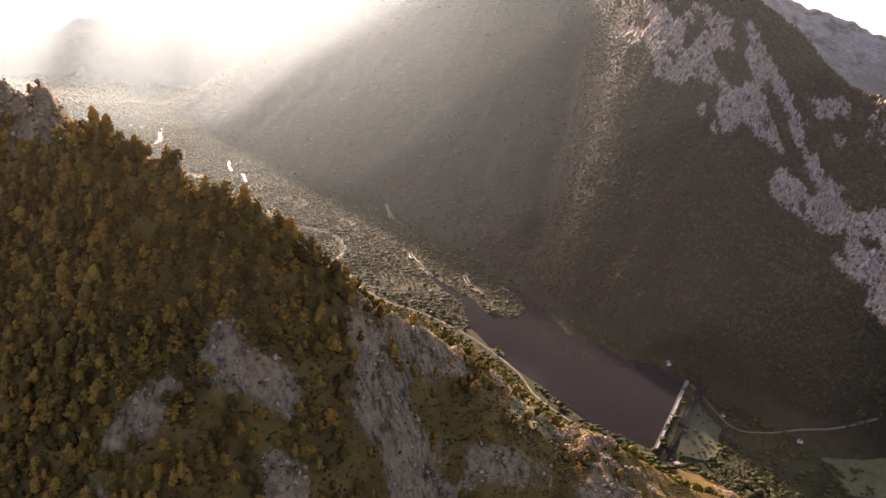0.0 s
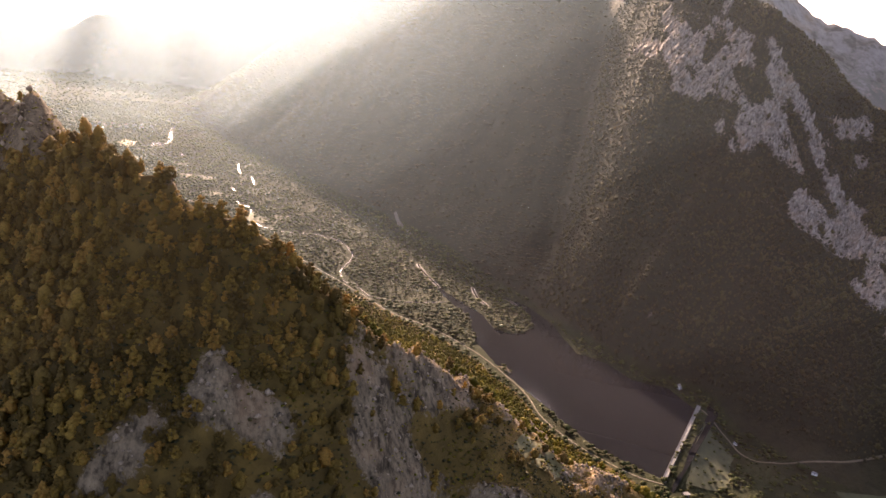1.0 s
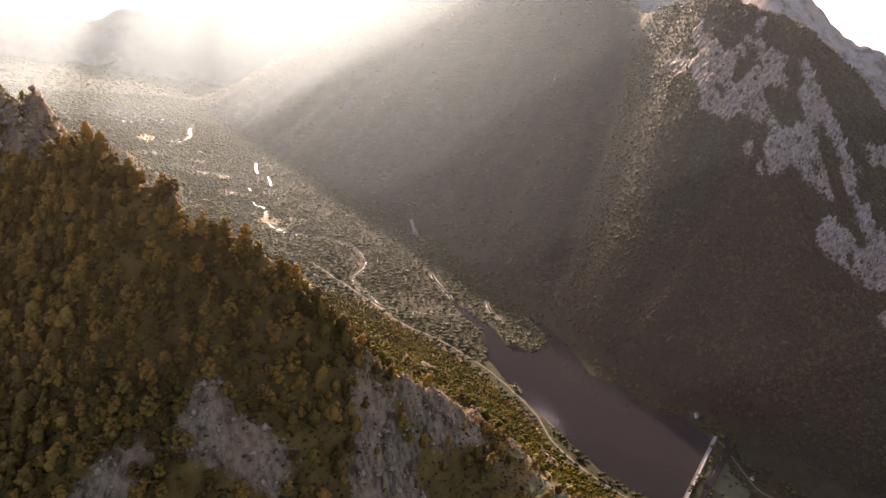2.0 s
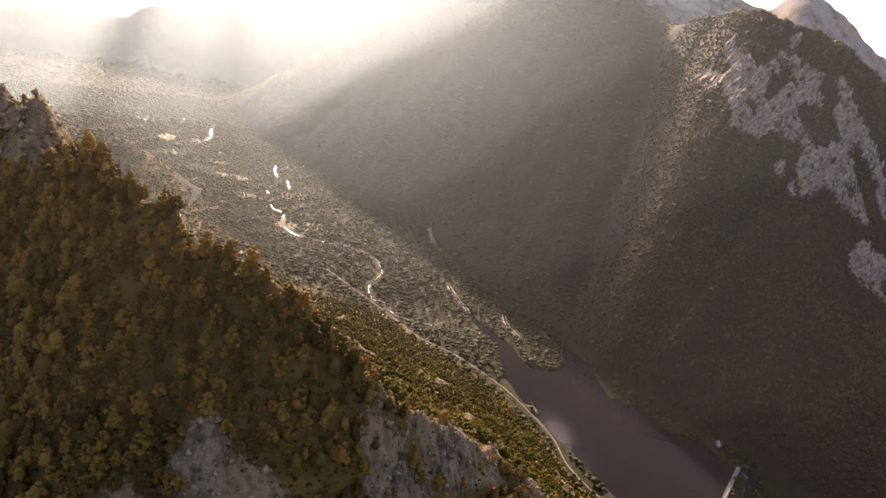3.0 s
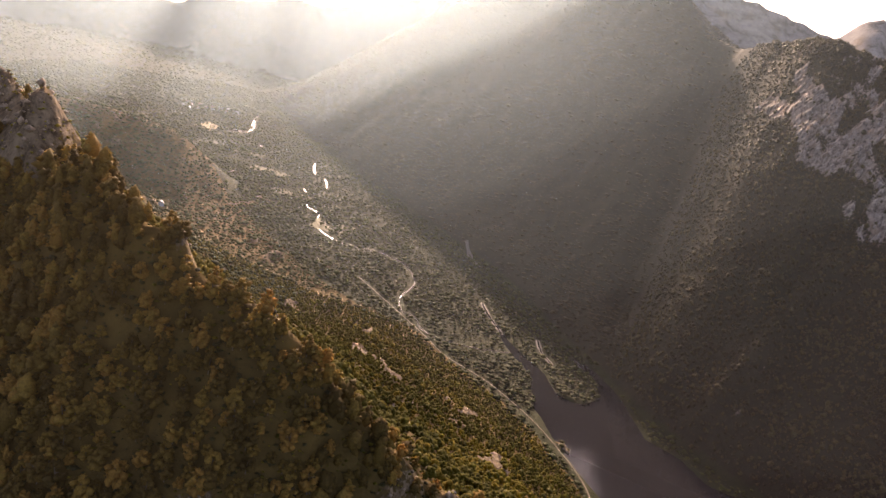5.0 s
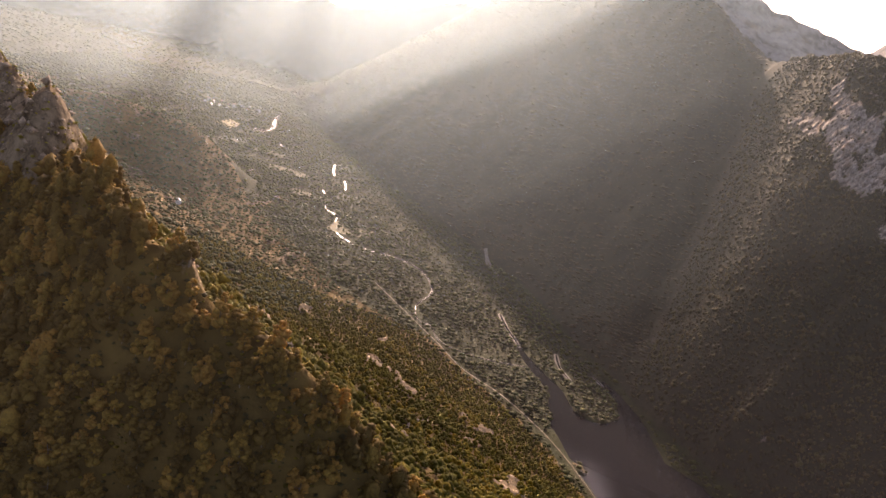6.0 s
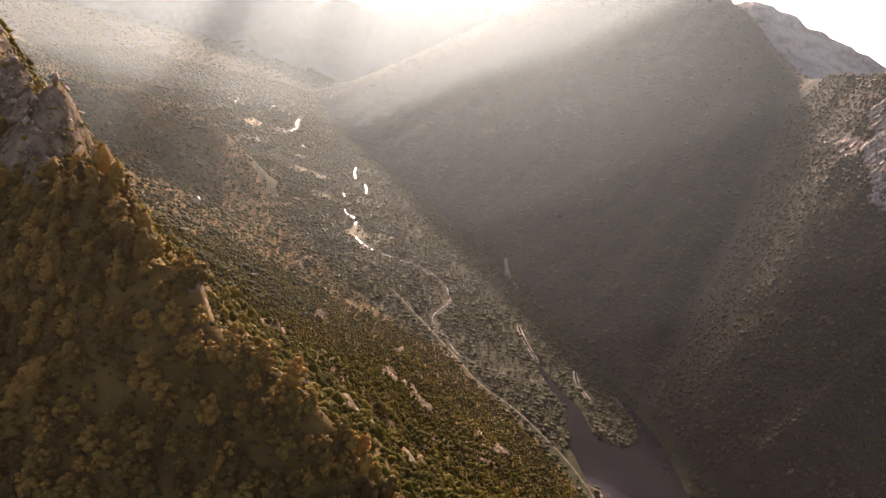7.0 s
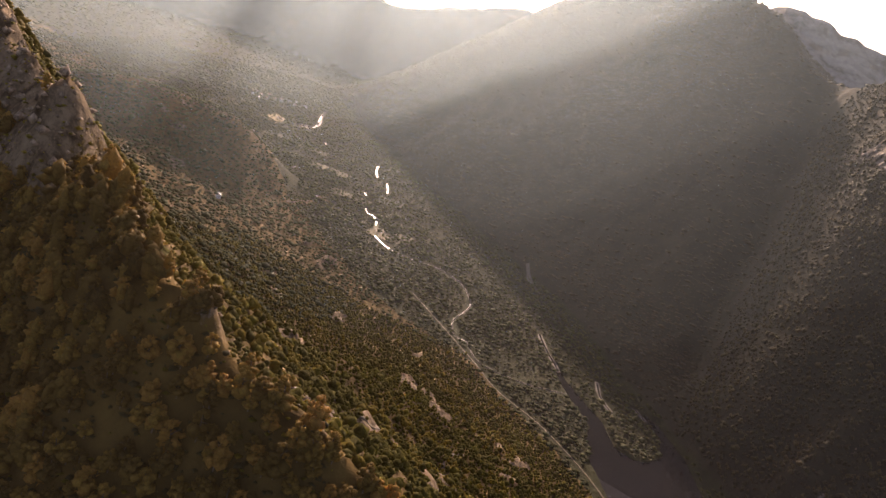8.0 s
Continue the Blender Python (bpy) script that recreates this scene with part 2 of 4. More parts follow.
def land_material(name, soil, green, rock_dark, rock_light, grain, bump=1.0):
    """Vegetated ground with bare limestone where the mesh's cover attribute 'rock' says so."""
    m, n, l = nodes_of(name)
    bsdf = n["Principled BSDF"]
    bsdf.inputs["Roughness"].default_value, bsdf.inputs["Specular IOR Level"].default_value = 0.95, 0.15
    big, mid, fine = noise_node(n, l, grain * 14), noise_node(n, l, grain * 3, 8, 0.65), noise_node(n, l, grain * 0.6, 5, 0.7)
    veg = mix_color(n, l, ramp(n, l, big, [(0.38, (0, 0, 0)), (0.62, (1, 1, 1))]), soil, green)
    veg = mix_color(n, l, 0.75, veg, ramp(n, l, mid, [(0.3, (0.45, 0.45, 0.45)), (0.7, (1.2, 1.2, 1.15))]), "MULTIPLY")
    stone = stone_color(n, l, grain, rock_dark, rock_light)
    attr = n.new("ShaderNodeAttribute")
    attr.attribute_name = "rock"
    add = n.new("ShaderNodeMath")
    add.operation = "ADD"
    l.new(attr.outputs["Fac"], add.inputs[0])
    sub = n.new("ShaderNodeMath")
    sub.operation, sub.inputs[1].default_value = "MULTIPLY_ADD", 1.5
    l.new(fine, sub.inputs[0])
    sub.inputs[2].default_value = -0.75
    l.new(sub.outputs[0], add.inputs[1])
    mask = ramp(n, l, add.outputs[0], [(0.42, (0, 0, 0)), (0.5, (1, 1, 1))])
    l.new(mix_color(n, l, mask, veg, stone), bsdf.inputs["Base Color"])
    b = n.new("ShaderNodeBump")
    b.inputs["Strength"].default_value, b.inputs["Distance"].default_value = 0.9 * bump, grain * 0.8
    l.new(mid, b.inputs["Height"])
    l.new(b.outputs["Normal"], bsdf.inputs["Normal"])
    return m


MAT_NEAR = land_material("dry_mountain_ground", (0.118, 0.072, 0.018), (0.084, 0.053, 0.014), (0.058, 0.042, 0.024), (0.175, 0.126, 0.074), 4.0)
# The next three grounds are darkened for the shade under their trees.
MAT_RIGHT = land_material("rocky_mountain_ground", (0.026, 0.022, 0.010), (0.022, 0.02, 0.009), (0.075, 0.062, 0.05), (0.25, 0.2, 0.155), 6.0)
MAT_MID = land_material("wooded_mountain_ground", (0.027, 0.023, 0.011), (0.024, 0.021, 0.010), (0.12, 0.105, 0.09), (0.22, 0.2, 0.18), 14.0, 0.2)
MAT_FLOOR = land_material("valley_meadow", (0.027, 0.026, 0.008), (0.022, 0.026, 0.007), (0.2, 0.17, 0.14), (0.33, 0.29, 0.25), 10.0)
MAT_FAR = land_material("distant_rock", (0.10, 0.095, 0.085), (0.085, 0.085, 0.07), (0.10, 0.092, 0.088), (0.155, 0.14, 0.13), 40.0, 0.3)


def water_material(name, sheen):
    m, n, l = nodes_of(name)
    bsdf = n["Principled BSDF"]
    bsdf.inputs["Base Color"].default_value = (0.012, 0.012, 0.013, 1)
    bsdf.inputs["Specular IOR Level"].default_value = sheen
    bsdf.inputs["Roughness"].default_value, bsdf.inputs["IOR"].default_value = 0.1, 1.33
    b = n.new("ShaderNodeBump")
    b.inputs["Strength"].default_value, b.inputs["Distance"].default_value = 0.02, 0.2
    l.new(noise_node(n, l, 3.0, 4), b.inputs["Height"])
    l.new(b.outputs["Normal"], bsdf.inputs["Normal"])
    return m


MAT_WATER = water_material("lake_water", 0.22)


# ---- meshes ----
def mesh_from(name, verts, faces, material, smooth=False):
    """verts: n x 3, faces: m x k, as arrays."""
    verts, faces = np.asarray(verts, np.float32), np.asarray(faces, np.int32)
    me = bpy.data.meshes.new(name)
    me.vertices.add(len(verts))
    me.vertices.foreach_set("co", verts.ravel())
    k = faces.shape[1]
    me.loops.add(faces.size)
    me.loops.foreach_set("vertex_index", faces.ravel())
    me.polygons.add(len(faces))
    me.polygons.foreach_set("loop_start", np.arange(len(faces), dtype=np.int32) * k)
    me.update(calc_edges=True)
    if smooth:
        me.polygons.foreach_set("use_smooth", np.ones(len(faces), bool))
    me.validate()
    me.materials.append(material)
    return me


def part(name, bm, material, parent=None, label=""):
    me = bpy.data.meshes.new(name)
    bm.to_mesh(me)
    bm.free()
    me.materials.append(material)
    ob = new(name, me)
    if parent is not None:
        ob.parent = parent
    return tagged(ob, label)


# ---- the land: one sheet, cut into its mountains and its floor ----
def spaced(*runs):
    return np.concatenate([np.arange(a, b, s) for a, b, s in runs])


GX = spaced((-3700, -1500, 40), (-1500, -560, 16), (-560, 430, 4.0), (430, 1080, 4.0), (1080, 2600, 30))
GY = spaced((-400, 0, 20), (0, 240, 6), (240, 1900, 4.0), (1900, 2100, 8), (2100, 3500, 18), (3500, 4700, 30))
gx, gy = np.meshgrid(GX, GY)
gz, low, near, far, rim = height_parts(gx, gy)
rock = np.where(near > far, near_rock(gx, gy, gz, np.interp(gx, CREST[:, 0], CREST[:, 1])), far_rock(gx, gy, gz))
rock = np.where((near < low + 4) & (far < low + 8), 0, rock)
rock = np.where(rim >= gz - 0.01, 0.35 + 0.5 * step(gz, 350, 800), rock)
gu, gv = along(gx, gy)
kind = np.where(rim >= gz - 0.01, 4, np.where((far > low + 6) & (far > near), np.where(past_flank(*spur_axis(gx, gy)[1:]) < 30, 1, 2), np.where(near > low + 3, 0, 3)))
index = np.arange(gx.size).reshape(gx.shape)
quads = np.stack([index[:-1, :-1], index[:-1, 1:], index[1:, 1:], index[1:, :-1]], -1).reshape(-1, 4)
quad_kind = kind[:-1, :-1].ravel()
points = np.stack([gx, gy, gz], -1).reshape(-1, 3)
LAND = [("forested_mountain", "steep mountain with pine forest, dry grass and limestone crags", MAT_NEAR),
        ("rocky_mountain", "wooded mountain with grey limestone cliffs above the lake", MAT_RIGHT),
        ("shaded_mountain", "large wooded mountain in shade above the valley", MAT_MID),
        ("ground", "wooded valley floor with meadows beside the lake", MAT_FLOOR),
        ("backdrop_mountains", "distant bare mountain range closing the valley", MAT_FAR)]
for k, (name, label, material) in enumerate(LAND):
    f = quads[quad_kind == k]
    used, inverse = np.unique(f, return_inverse=True)
    me = mesh_from(name, points[used], inverse.reshape(-1, 4), material, True)
    a = me.attributes.new("rock", "FLOAT", "POINT")
    a.data.foreach_set("value", rock.ravel()[used].astype(np.float32))
    tagged(new(name, me), label, "mountain" if "mountain" in name else "ground", kind="structure")

# ---- lake ----
bm = bmesh.new()
for x, y in ((300, 780), (440, 1020), (400, 1120), (230, 1500), (-70, 1480), (0, 1100), (140, 880)):
    bm.verts.new((x, y, 0))
bm.faces.new(bm.verts)
tagged(part("water", bm, MAT_WATER), "still dark green reservoir lake between wooded slopes", "lake", kind="structure")


# ---- plants ----
def foliage_material(name, dark, light, glow=0.3):
    """Leaves: each clump its own shade, some light passing through."""
    m, n, l = nodes_of(name)
    out, bsdf = n["Material Output"], n["Principled BSDF"]
    bsdf.inputs["Roughness"].default_value, bsdf.inputs["Specular IOR Level"].default_value = 0.7, 0.2
    geo, info, attr = n.new("ShaderNodeNewGeometry"), n.new("ShaderNodeObjectInfo"), n.new("ShaderNodeAttribute")
    attr.attribute_name = "tone"
    add, more, frac = n.new("ShaderNodeMath"), n.new("ShaderNodeMath"), n.new("ShaderNodeMath")
    add.operation, more.operation, frac.operation = "ADD", "MULTIPLY_ADD", "FRACT"
    l.new(info.outputs["Random"], add.inputs[0])
    l.new(attr.outputs["Fac"], add.inputs[1])
    l.new(add.outputs[0], frac.inputs[0])
    l.new(geo.outputs["Random Per Island"], more.inputs[0])
    more.inputs[1].default_value = 0.25
    l.new(frac.outputs[0], more.inputs[2])
    tone = ramp(n, l, more.outputs[0], [(0.0, dark), (0.65, tuple((a + b) / 2 for a, b in zip(dark, light))), (1.1 / 1.25, light), (1.0, (light[0] * 1.05, light[1] * 0.92, light[2]))])
    leafy = mix_color(n, l, 0.7, tone, ramp(n, l, noise_node(n, l, 0.9, 3, 0.7), [(0.32, (0.5, 0.5, 0.5)), (0.68, (1.25, 1.25, 1.15))]), "MULTIPLY")
    l.new(leafy, bsdf.inputs["Base Color"])
    b = n.new("ShaderNodeBump")
    b.inputs["Strength"].default_value, b.inputs["Distance"].default_value = 0.8, 0.5
    l.new(noise_node(n, l, 0.7, 4, 0.7), b.inputs["Height"])
    l.new(b.outputs["Normal"], bsdf.inputs["Normal"])
    trans, mix = n.new("ShaderNodeBsdfTranslucent"), n.new("ShaderNodeMixShader")
    l.new(leafy, trans.inputs["Color"])
    mix.inputs[0].default_value = glow
    l.new(bsdf.outputs[0], mix.inputs[1])
    l.new(trans.outputs[0], mix.inputs[2])
    l.new(mix.outputs[0], out.inputs["Surface"])
    return m


MAT_PINE = foliage_material("pine_foliage", (0.075, 0.048, 0.012), (0.34, 0.208, 0.04), 0.5)
MAT_SHRUB = foliage_material("shrub_foliage", (0.095, 0.085, 0.009), (0.235, 0.2, 0.018), 0.6)
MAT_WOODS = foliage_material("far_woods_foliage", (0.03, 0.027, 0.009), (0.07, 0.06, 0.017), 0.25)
# Separate dull tones: the large mountain's shade is put into this foliage.
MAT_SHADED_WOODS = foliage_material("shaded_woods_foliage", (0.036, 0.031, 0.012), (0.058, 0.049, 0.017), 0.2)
MAT_FLOOR_TREES = foliage_material("valley_trees_foliage", (0.038, 0.047, 0.010), (0.07, 0.08, 0.016), 0.5)


def bark_material():
    m, n, l = nodes_of("bark")
    l.new(ramp(n, l, noise_node(n, l, 0.3), [(0.3, (0.07, 0.05, 0.035)), (0.7, (0.18, 0.14, 0.10))]), n["Principled BSDF"].inputs["Base Color"])
    n["Principled BSDF"].inputs["Roughness"].default_value = 0.9
    return m


MAT_BARK = bark_material()
_bm = bmesh.new()
bmesh.ops.create_icosphere(_bm, subdivisions=1, radius=1.0)
BALL_V = np.array([v.co[:] for v in _bm.verts])
BALL_F = np.array([[v.index for v in f.verts] for f in _bm.faces])
_bm.free()


OCTA_V = np.array([(1, 0, 0), (0, 1, 0), (-1, 0, 0), (0, -1, 0), (0, 0, 1), (0, 0, -1)], float) * 1.12
OCTA_F = np.array([(0, 1, 4), (1, 2, 4), (2, 3, 4), (3, 0, 4), (1, 0, 5), (2, 1, 5), (3, 2, 5), (0, 3, 5)])


def clumps(centres, radii, rng, squash=0.85, rough=0.3, coarse=False):
    """Ragged leaf clumps, as one set of vertices and faces. radii: n."""
    k = len(centres)
    ball_v, ball_f = (OCTA_V, OCTA_F) if coarse else (BALL_V, BALL_F)
    shape = ball_v[None] * (1 + rough * rng.uniform(-1, 1, (k, len(ball_v), 1)))
    shape = shape * np.array([1, 1, squash]) * (1 + 0.2 * rng.uniform(-1, 1, (k, 1, 3)))
    turn = rng.uniform(0, 2 * math.pi, k)
    c, s = np.cos(turn)[:, None], np.sin(turn)[:, None]
    x, y = shape[..., 0] * c - shape[..., 1] * s, shape[..., 0] * s + shape[..., 1] * c
    v = np.stack([x, y, shape[..., 2]], -1) * np.asarray(radii)[:, None, None] + np.asarray(centres)[:, None]
    f = ball_f[None] + (np.arange(k) * len(ball_v))[:, None, None]
    return v.reshape(-1, 3), f.reshape(-1, 3)


def tufts(centres, radii, rng):
    """Single leaf sprays, three-cornered."""
    k = len(centres)
    v = np.asarray(centres)[:, None] + rng.normal(0, 1, (k, 3, 3)) * np.asarray(radii)[:, None, None]
    return v.reshape(-1, 3), np.arange(3 * k).reshape(-1, 3)


def joined(sets):
    vs, fs, base = [], [], 0
    for v, f in sets:
        vs.append(v)
        fs.append(f + base)
        base += len(v)
    return np.concatenate(vs), np.concatenate(fs)


def crown_lobes(rng, tall, wide, count):
    """Centres and radii of a crown that stands on 0."""
    t = np.sort(rng.uniform(0, 1, count))
    reach = wide * 0.5 * np.sin(np.pi * np.clip(0.2 + 0.72 * t, 0, 1)) ** 0.8
    a = rng.uniform(0, 2 * math.pi, count)
    r = reach * np.sqrt(rng.uniform(0.15, 1, count)) * 0.75
    c = np.stack([r * np.cos(a), r * np.sin(a), tall * (0.24 + 0.68 * t)], -1)
    return c, wide * rng.uniform(0.15, 0.25, count) * (1.12 - 0.55 * t)


def tree_kind(seed, tall, wide):
    """A single tree: tapered trunk with limbs, and a ragged crown."""
    rng = np.random.RandomState(seed)
    root = new("pine_tree")
    bm = bmesh.new()
    path = [Vector((0, 0, -1.5)), Vector((rng.uniform(-.2, .2), rng.uniform(-.2, .2), tall * 0.4)), Vector((rng.uniform(-.3, .3), rng.uniform(-.3, .3), tall * 0.85))]
    limbs = [(path, 0.26, 0.06)]
    for k in range(5):
        a, z = rng.uniform(0, 6.28), tall * rng.uniform(0.3, 0.65)
        tip = Vector((math.cos(a) * wide * 0.33, math.sin(a) * wide * 0.33, z + tall * 0.12))
        limbs.append(([Vector((0, 0, z)), tip], 0.09, 0.03))
    for line, r0, r1 in limbs:
        rings = []
        for k, p in enumerate(line):
            r = r0 + (r1 - r0) * k / (len(line) - 1)
            rings.append([bm.verts.new(p + Vector((r * math.cos(q), r * math.sin(q), 0))) for q in np.arange(6) * math.pi / 3])
        for a, b in zip(rings, rings[1:]):
            for q in range(6):
                bm.faces.new((a[q], a[(q + 1) % 6], b[(q + 1) % 6], b[q]))
    part("trunk", bm, MAT_BARK, root)
    c, r = crown_lobes(rng, tall, wide, 24)
    pick = rng.randint(0, len(c), 150)
    way = rng.normal(0, 1, (150, 3))
    way /= np.linalg.norm(way, axis=1)[:, None]
    v, f = joined([clumps(c, r, rng, 0.8, 0.34), tufts(c[pick] + way * r[pick][:, None], rng.uniform(0.2, 0.5, 150), rng)])
    crown = new("crown", mesh_from("crown", v, f, MAT_PINE))
    crown.parent = root
    return tagged(root, "olive green pine with a ragged crown on a steep slope", "tree", "trees of the mountain forest")


def scatter(rng, area, spacing, keep):
    """Jittered places in area (x0, y0, x1, y1) where keep(x, y, z) gives at least a random number."""
    xs, ys = np.arange(area[0], area[2], spacing), np.arange(area[1], area[3], spacing)
    x, y = [a.ravel() for a in np.meshgrid(xs, ys)]
    x, y = x + rng.uniform(-.5, .5, x.size) * spacing, y + rng.uniform(-.5, .5, y.size) * spacing
    z = height(x, y)
    ok = keep(x, y, z) > rng.uniform(0, 1, x.size)
    return np.stack([x, y, z], -1)[ok]


def near_keep(x, y, z):
    yc = np.interp(x, CREST[:, 0], CREST[:, 1])
    wood = (0.85 + 0.15 * step(fbm(x, y, 70, 3, 61), -0.5, 0.0)) * step(yc - y, np.interp(x, [-200, -150], [-16, -2]), np.interp(x, [-200, -150], [4, 6])) * (1 - 0.55 * step(x, -70, 0)) * (1 - 0.75 * step(x, 20, 50))
    wood = wood * (1 - 0.6 * step(x, -135, -95) * step(yc - y, 25, 50) * step(-z, -355, -325))
    wood = wood * (1 - 0.97 * step(-x, 226, 242) * bell(y - yc, 4, 17))
    return wood * (1 - 0.96 * step(near_rock(x, y, z, yc), 0.45, 0.6)) * (1 - 0.8 * bell(x + 3 * fbm(y, y * 0, 14, 2, 27), -168, 3.5) * step(z, 370, 400)) * step(z, 130, 150) * (z > 0)


rng = np.random.RandomState(3)
stand = scatter(rng, (-430, 190, 150, 560), 4.5, near_keep)
order = np.argsort(np.hypot(stand[:, 0] + 130, stand[:, 1] - 360))
single, rest = stand[order[:300]], stand[order[300:]]
kinds = [tree_kind(11, 10.5, 7.6), tree_kind(12, 9.0, 7.0), tree_kind(13, 12.0, 7.8), tree_kind(14, 8.0, 6.6)]
for k, p in enumerate(single):
    s = 1.0 if k < len(kinds) else rng.uniform(0.6, 1.1)
    m = pose(*p, rng.uniform(-4, 4), rng.uniform(-4, 4), rng.uniform(0, 360)) @ Matrix.Diagonal((s, s, s, 1))
    if k < len(kinds):
        kinds[k].matrix_basis = m
    else:
        copy_thing(kinds[k % len(kinds)], m)


def toned(me, tone, repeat):
    """Gives every plant of a joined mesh a shade of its own."""
    a = me.attributes.new("tone", "FLOAT", "POINT")
    a.data.foreach_set("value", np.repeat(tone, repeat).astype(np.float32))
    return me


def forest(name, label, category, places, tall, wide, lobes, material, seed, squash=0.9, coarse=False, smooth=False):
    rng = np.random.RandomState(seed)
    k = len(places)
    size = rng.uniform(0.5, 1.25, k) * (1 + 0.3 * rng.normal(0, 1, k)).clip(0.5, 1.6)
    tone = np.clip(0.5 * rng.uniform(0, 1, k) + 0.25 + 0.8 * fbm(places[:, 0], places[:, 1] + 0.5 * places[:, 2], 75, 4, 88), 0, 0.99)
    cs, rs = [], []
    for q in range(lobes):
        t = (q + 0.5) / lobes
        a, r = rng.uniform(0, 6.28, k), wide * 0.5 * size * rng.uniform(0, 0.55, k) * (1.1 - t) * (lobes > 1)
        cs.append(places + np.stack([r * np.cos(a), r * np.sin(a), tall * size * (0.25 + 0.6 * t)], -1))
        rs.append(wide * size * rng.uniform(0.3, 0.46, k) * (1.15 - 0.55 * t if lobes > 1 else 1.1))
    v, f = clumps(np.concatenate(cs), np.concatenate(rs), rng, squash * (tall / wide if lobes == 1 else 1), 0.22 if smooth else 0.32, coarse)
    ob = new(name, toned(mesh_from(name, v, f, material, smooth), np.tile(tone, lobes), len(v) // (k * lobes)))
    return tagged(ob, label, category, kind="stuff")


def pine_stand(places, seed):
    """Many trees in one mesh, each a full crown of overlapping clumps with sprays round them."""
    rng = np.random.RandomState(seed)
    k, lobes, sprays = len(places), 12, 22
    size = rng.uniform(0.6, 1.25, k) * rng.choice([1.0, 0.85, 1.15], k)
    tall, wide = rng.uniform(8.5, 12.5, k) * size, rng.uniform(6.8, 8.8, k) * size
    tone = rng.uniform(0, 1, k)
    point = rng.uniform(0.1, 0.75, k)[:, None]
    core, core_f = clumps(np.zeros((k, 3)), np.ones(k), rng, 1.0, 0.14)
    core = core.reshape(k, -1, 3)
    lift = core[..., 2]
    slim = 1 - point * np.clip(0.5 + 0.5 * lift, 0, 1)
    core = np.stack([core[..., 0] * slim * wide[:, None] * 0.36, core[..., 1] * slim * wide[:, None] * 0.36, (0.52 + 0.42 * lift) * tall[:, None]], -1) + places[:, None]
    sets, tones = [(core.reshape(-1, 3), core_f)], [np.repeat(tone, core.shape[1])]
    for count, small in ((lobes, False), (sprays, True)):
        t = rng.uniform(0.05, 1, (k, count))
        spread = wide[:, None] * 0.5 * np.sin(np.pi * np.clip(0.22 + 0.72 * t, 0, 1)) ** 0.7 * (1 - 0.6 * point * t)
        a, r = rng.uniform(0, 6.28, (k, count)), spread * rng.uniform(0.75, 1, (k, count)) * (1.0 if small else 0.72)
        c = places[:, None] + np.stack([r * np.cos(a), r * np.sin(a), tall[:, None] * (0.18 + 0.74 * t)], -1)
        if small:
            sets.append(tufts(c.reshape(-1, 3), np.full(c[..., 0].size, 0.4), rng))
            tones.append(np.repeat(tone, count * 3))
        else:
            q = (wide[:, None] * rng.uniform(0.12, 0.21, (k, count)) * (1.2 - 0.5 * t)).ravel()
            sets.append(clumps(c.reshape(-1, 3), q, rng, 0.85, 0.42, True))
            tones.append(np.repeat(tone, count * len(OCTA_V)))
    v, f = joined(sets)
    me = toned(mesh_from("pine_forest", v, f, MAT_PINE), np.concatenate(tones), 1)
    return tagged(new("pine_forest", me), "dense olive pine forest on the steep mountainside", "forest", kind="stuff")


pine_stand(rest, 71)


# rivers (plan points, width), pools and roads
RIVERS = [
    ([(-75, 1540), (-59, 1497), (-30, 1440), (-12, 1405)], 10),
    ([(-329, 1650), (-266, 1622), (-222, 1534), (-231, 1440), (-211, 1380), (-187, 1375), (-156, 1325), (-116, 1316), (-60, 1322), (-9, 1340), (14, 1356)], 4),
    ([(-528, 1779), (-500, 1690), (-428, 1640), (-329, 1650)], 4),
    ([(-1120, 2760), (-1083, 2607), (-1011, 2430), (-1005, 2340), (-1040, 2320)], 8),
    ([(51, 1443), (61, 1390), (84, 1347)], 9),
    ([(121, 1398), (132, 1384), (143, 1366)], 8),
]
POOLS = [([(-708, 2228), (-690, 2170), (-664, 2112)], 12), ([(-626, 2092), (-606, 2050), (-592, 2010)], 9), ([(-634, 1946), (-618, 1920)], 9), ([(-582, 1832), (-565, 1803), (-545, 1797), (-528, 1779)], 6),
         ([(-1088, 2620), (-1060, 2540), (-1030, 2460)], 9), ([(-1015, 2420), (-1004, 2370), (-1050, 2340)], 8), ([(-960, 2290), (-950, 2275)], 12), ([(-1120, 2330), (-1090, 2322)], 10), ([(-905, 2255), (-890, 2240)], 10)]
LAKE_ROAD = [(-330, 1480), (-230, 1385), (-155, 1311), (-102, 1252), (-27, 1210), (40, 1150), (92, 1086), (136, 1009), (158, 939), (205, 872), (262, 826), (302, 812)]
DAM_ROAD = [(412, 1024), (443, 972), (452, 945), (470, 930), (515, 933), (560, 926), (640, 900)]


def clear_of(x, y, lines, gap):
    """0 near any of the lines, 1 past gap metres."""
    free = np.full(x.shape, 1e9)
    for line in lines:
        p = np.array(line, float)
        for a, b in zip(p, p[1:]):
            s = np.clip(((x - a[0]) * (b[0] - a[0]) + (y - a[1]) * (b[1] - a[1])) / ((b - a) ** 2).sum(), 0, 1)
            free = np.minimum(free, np.hypot(x - a[0] - s * (b[0] - a[0]), y - a[1] - s * (b[1] - a[1])))
    return step(free, gap * 0.6, gap)


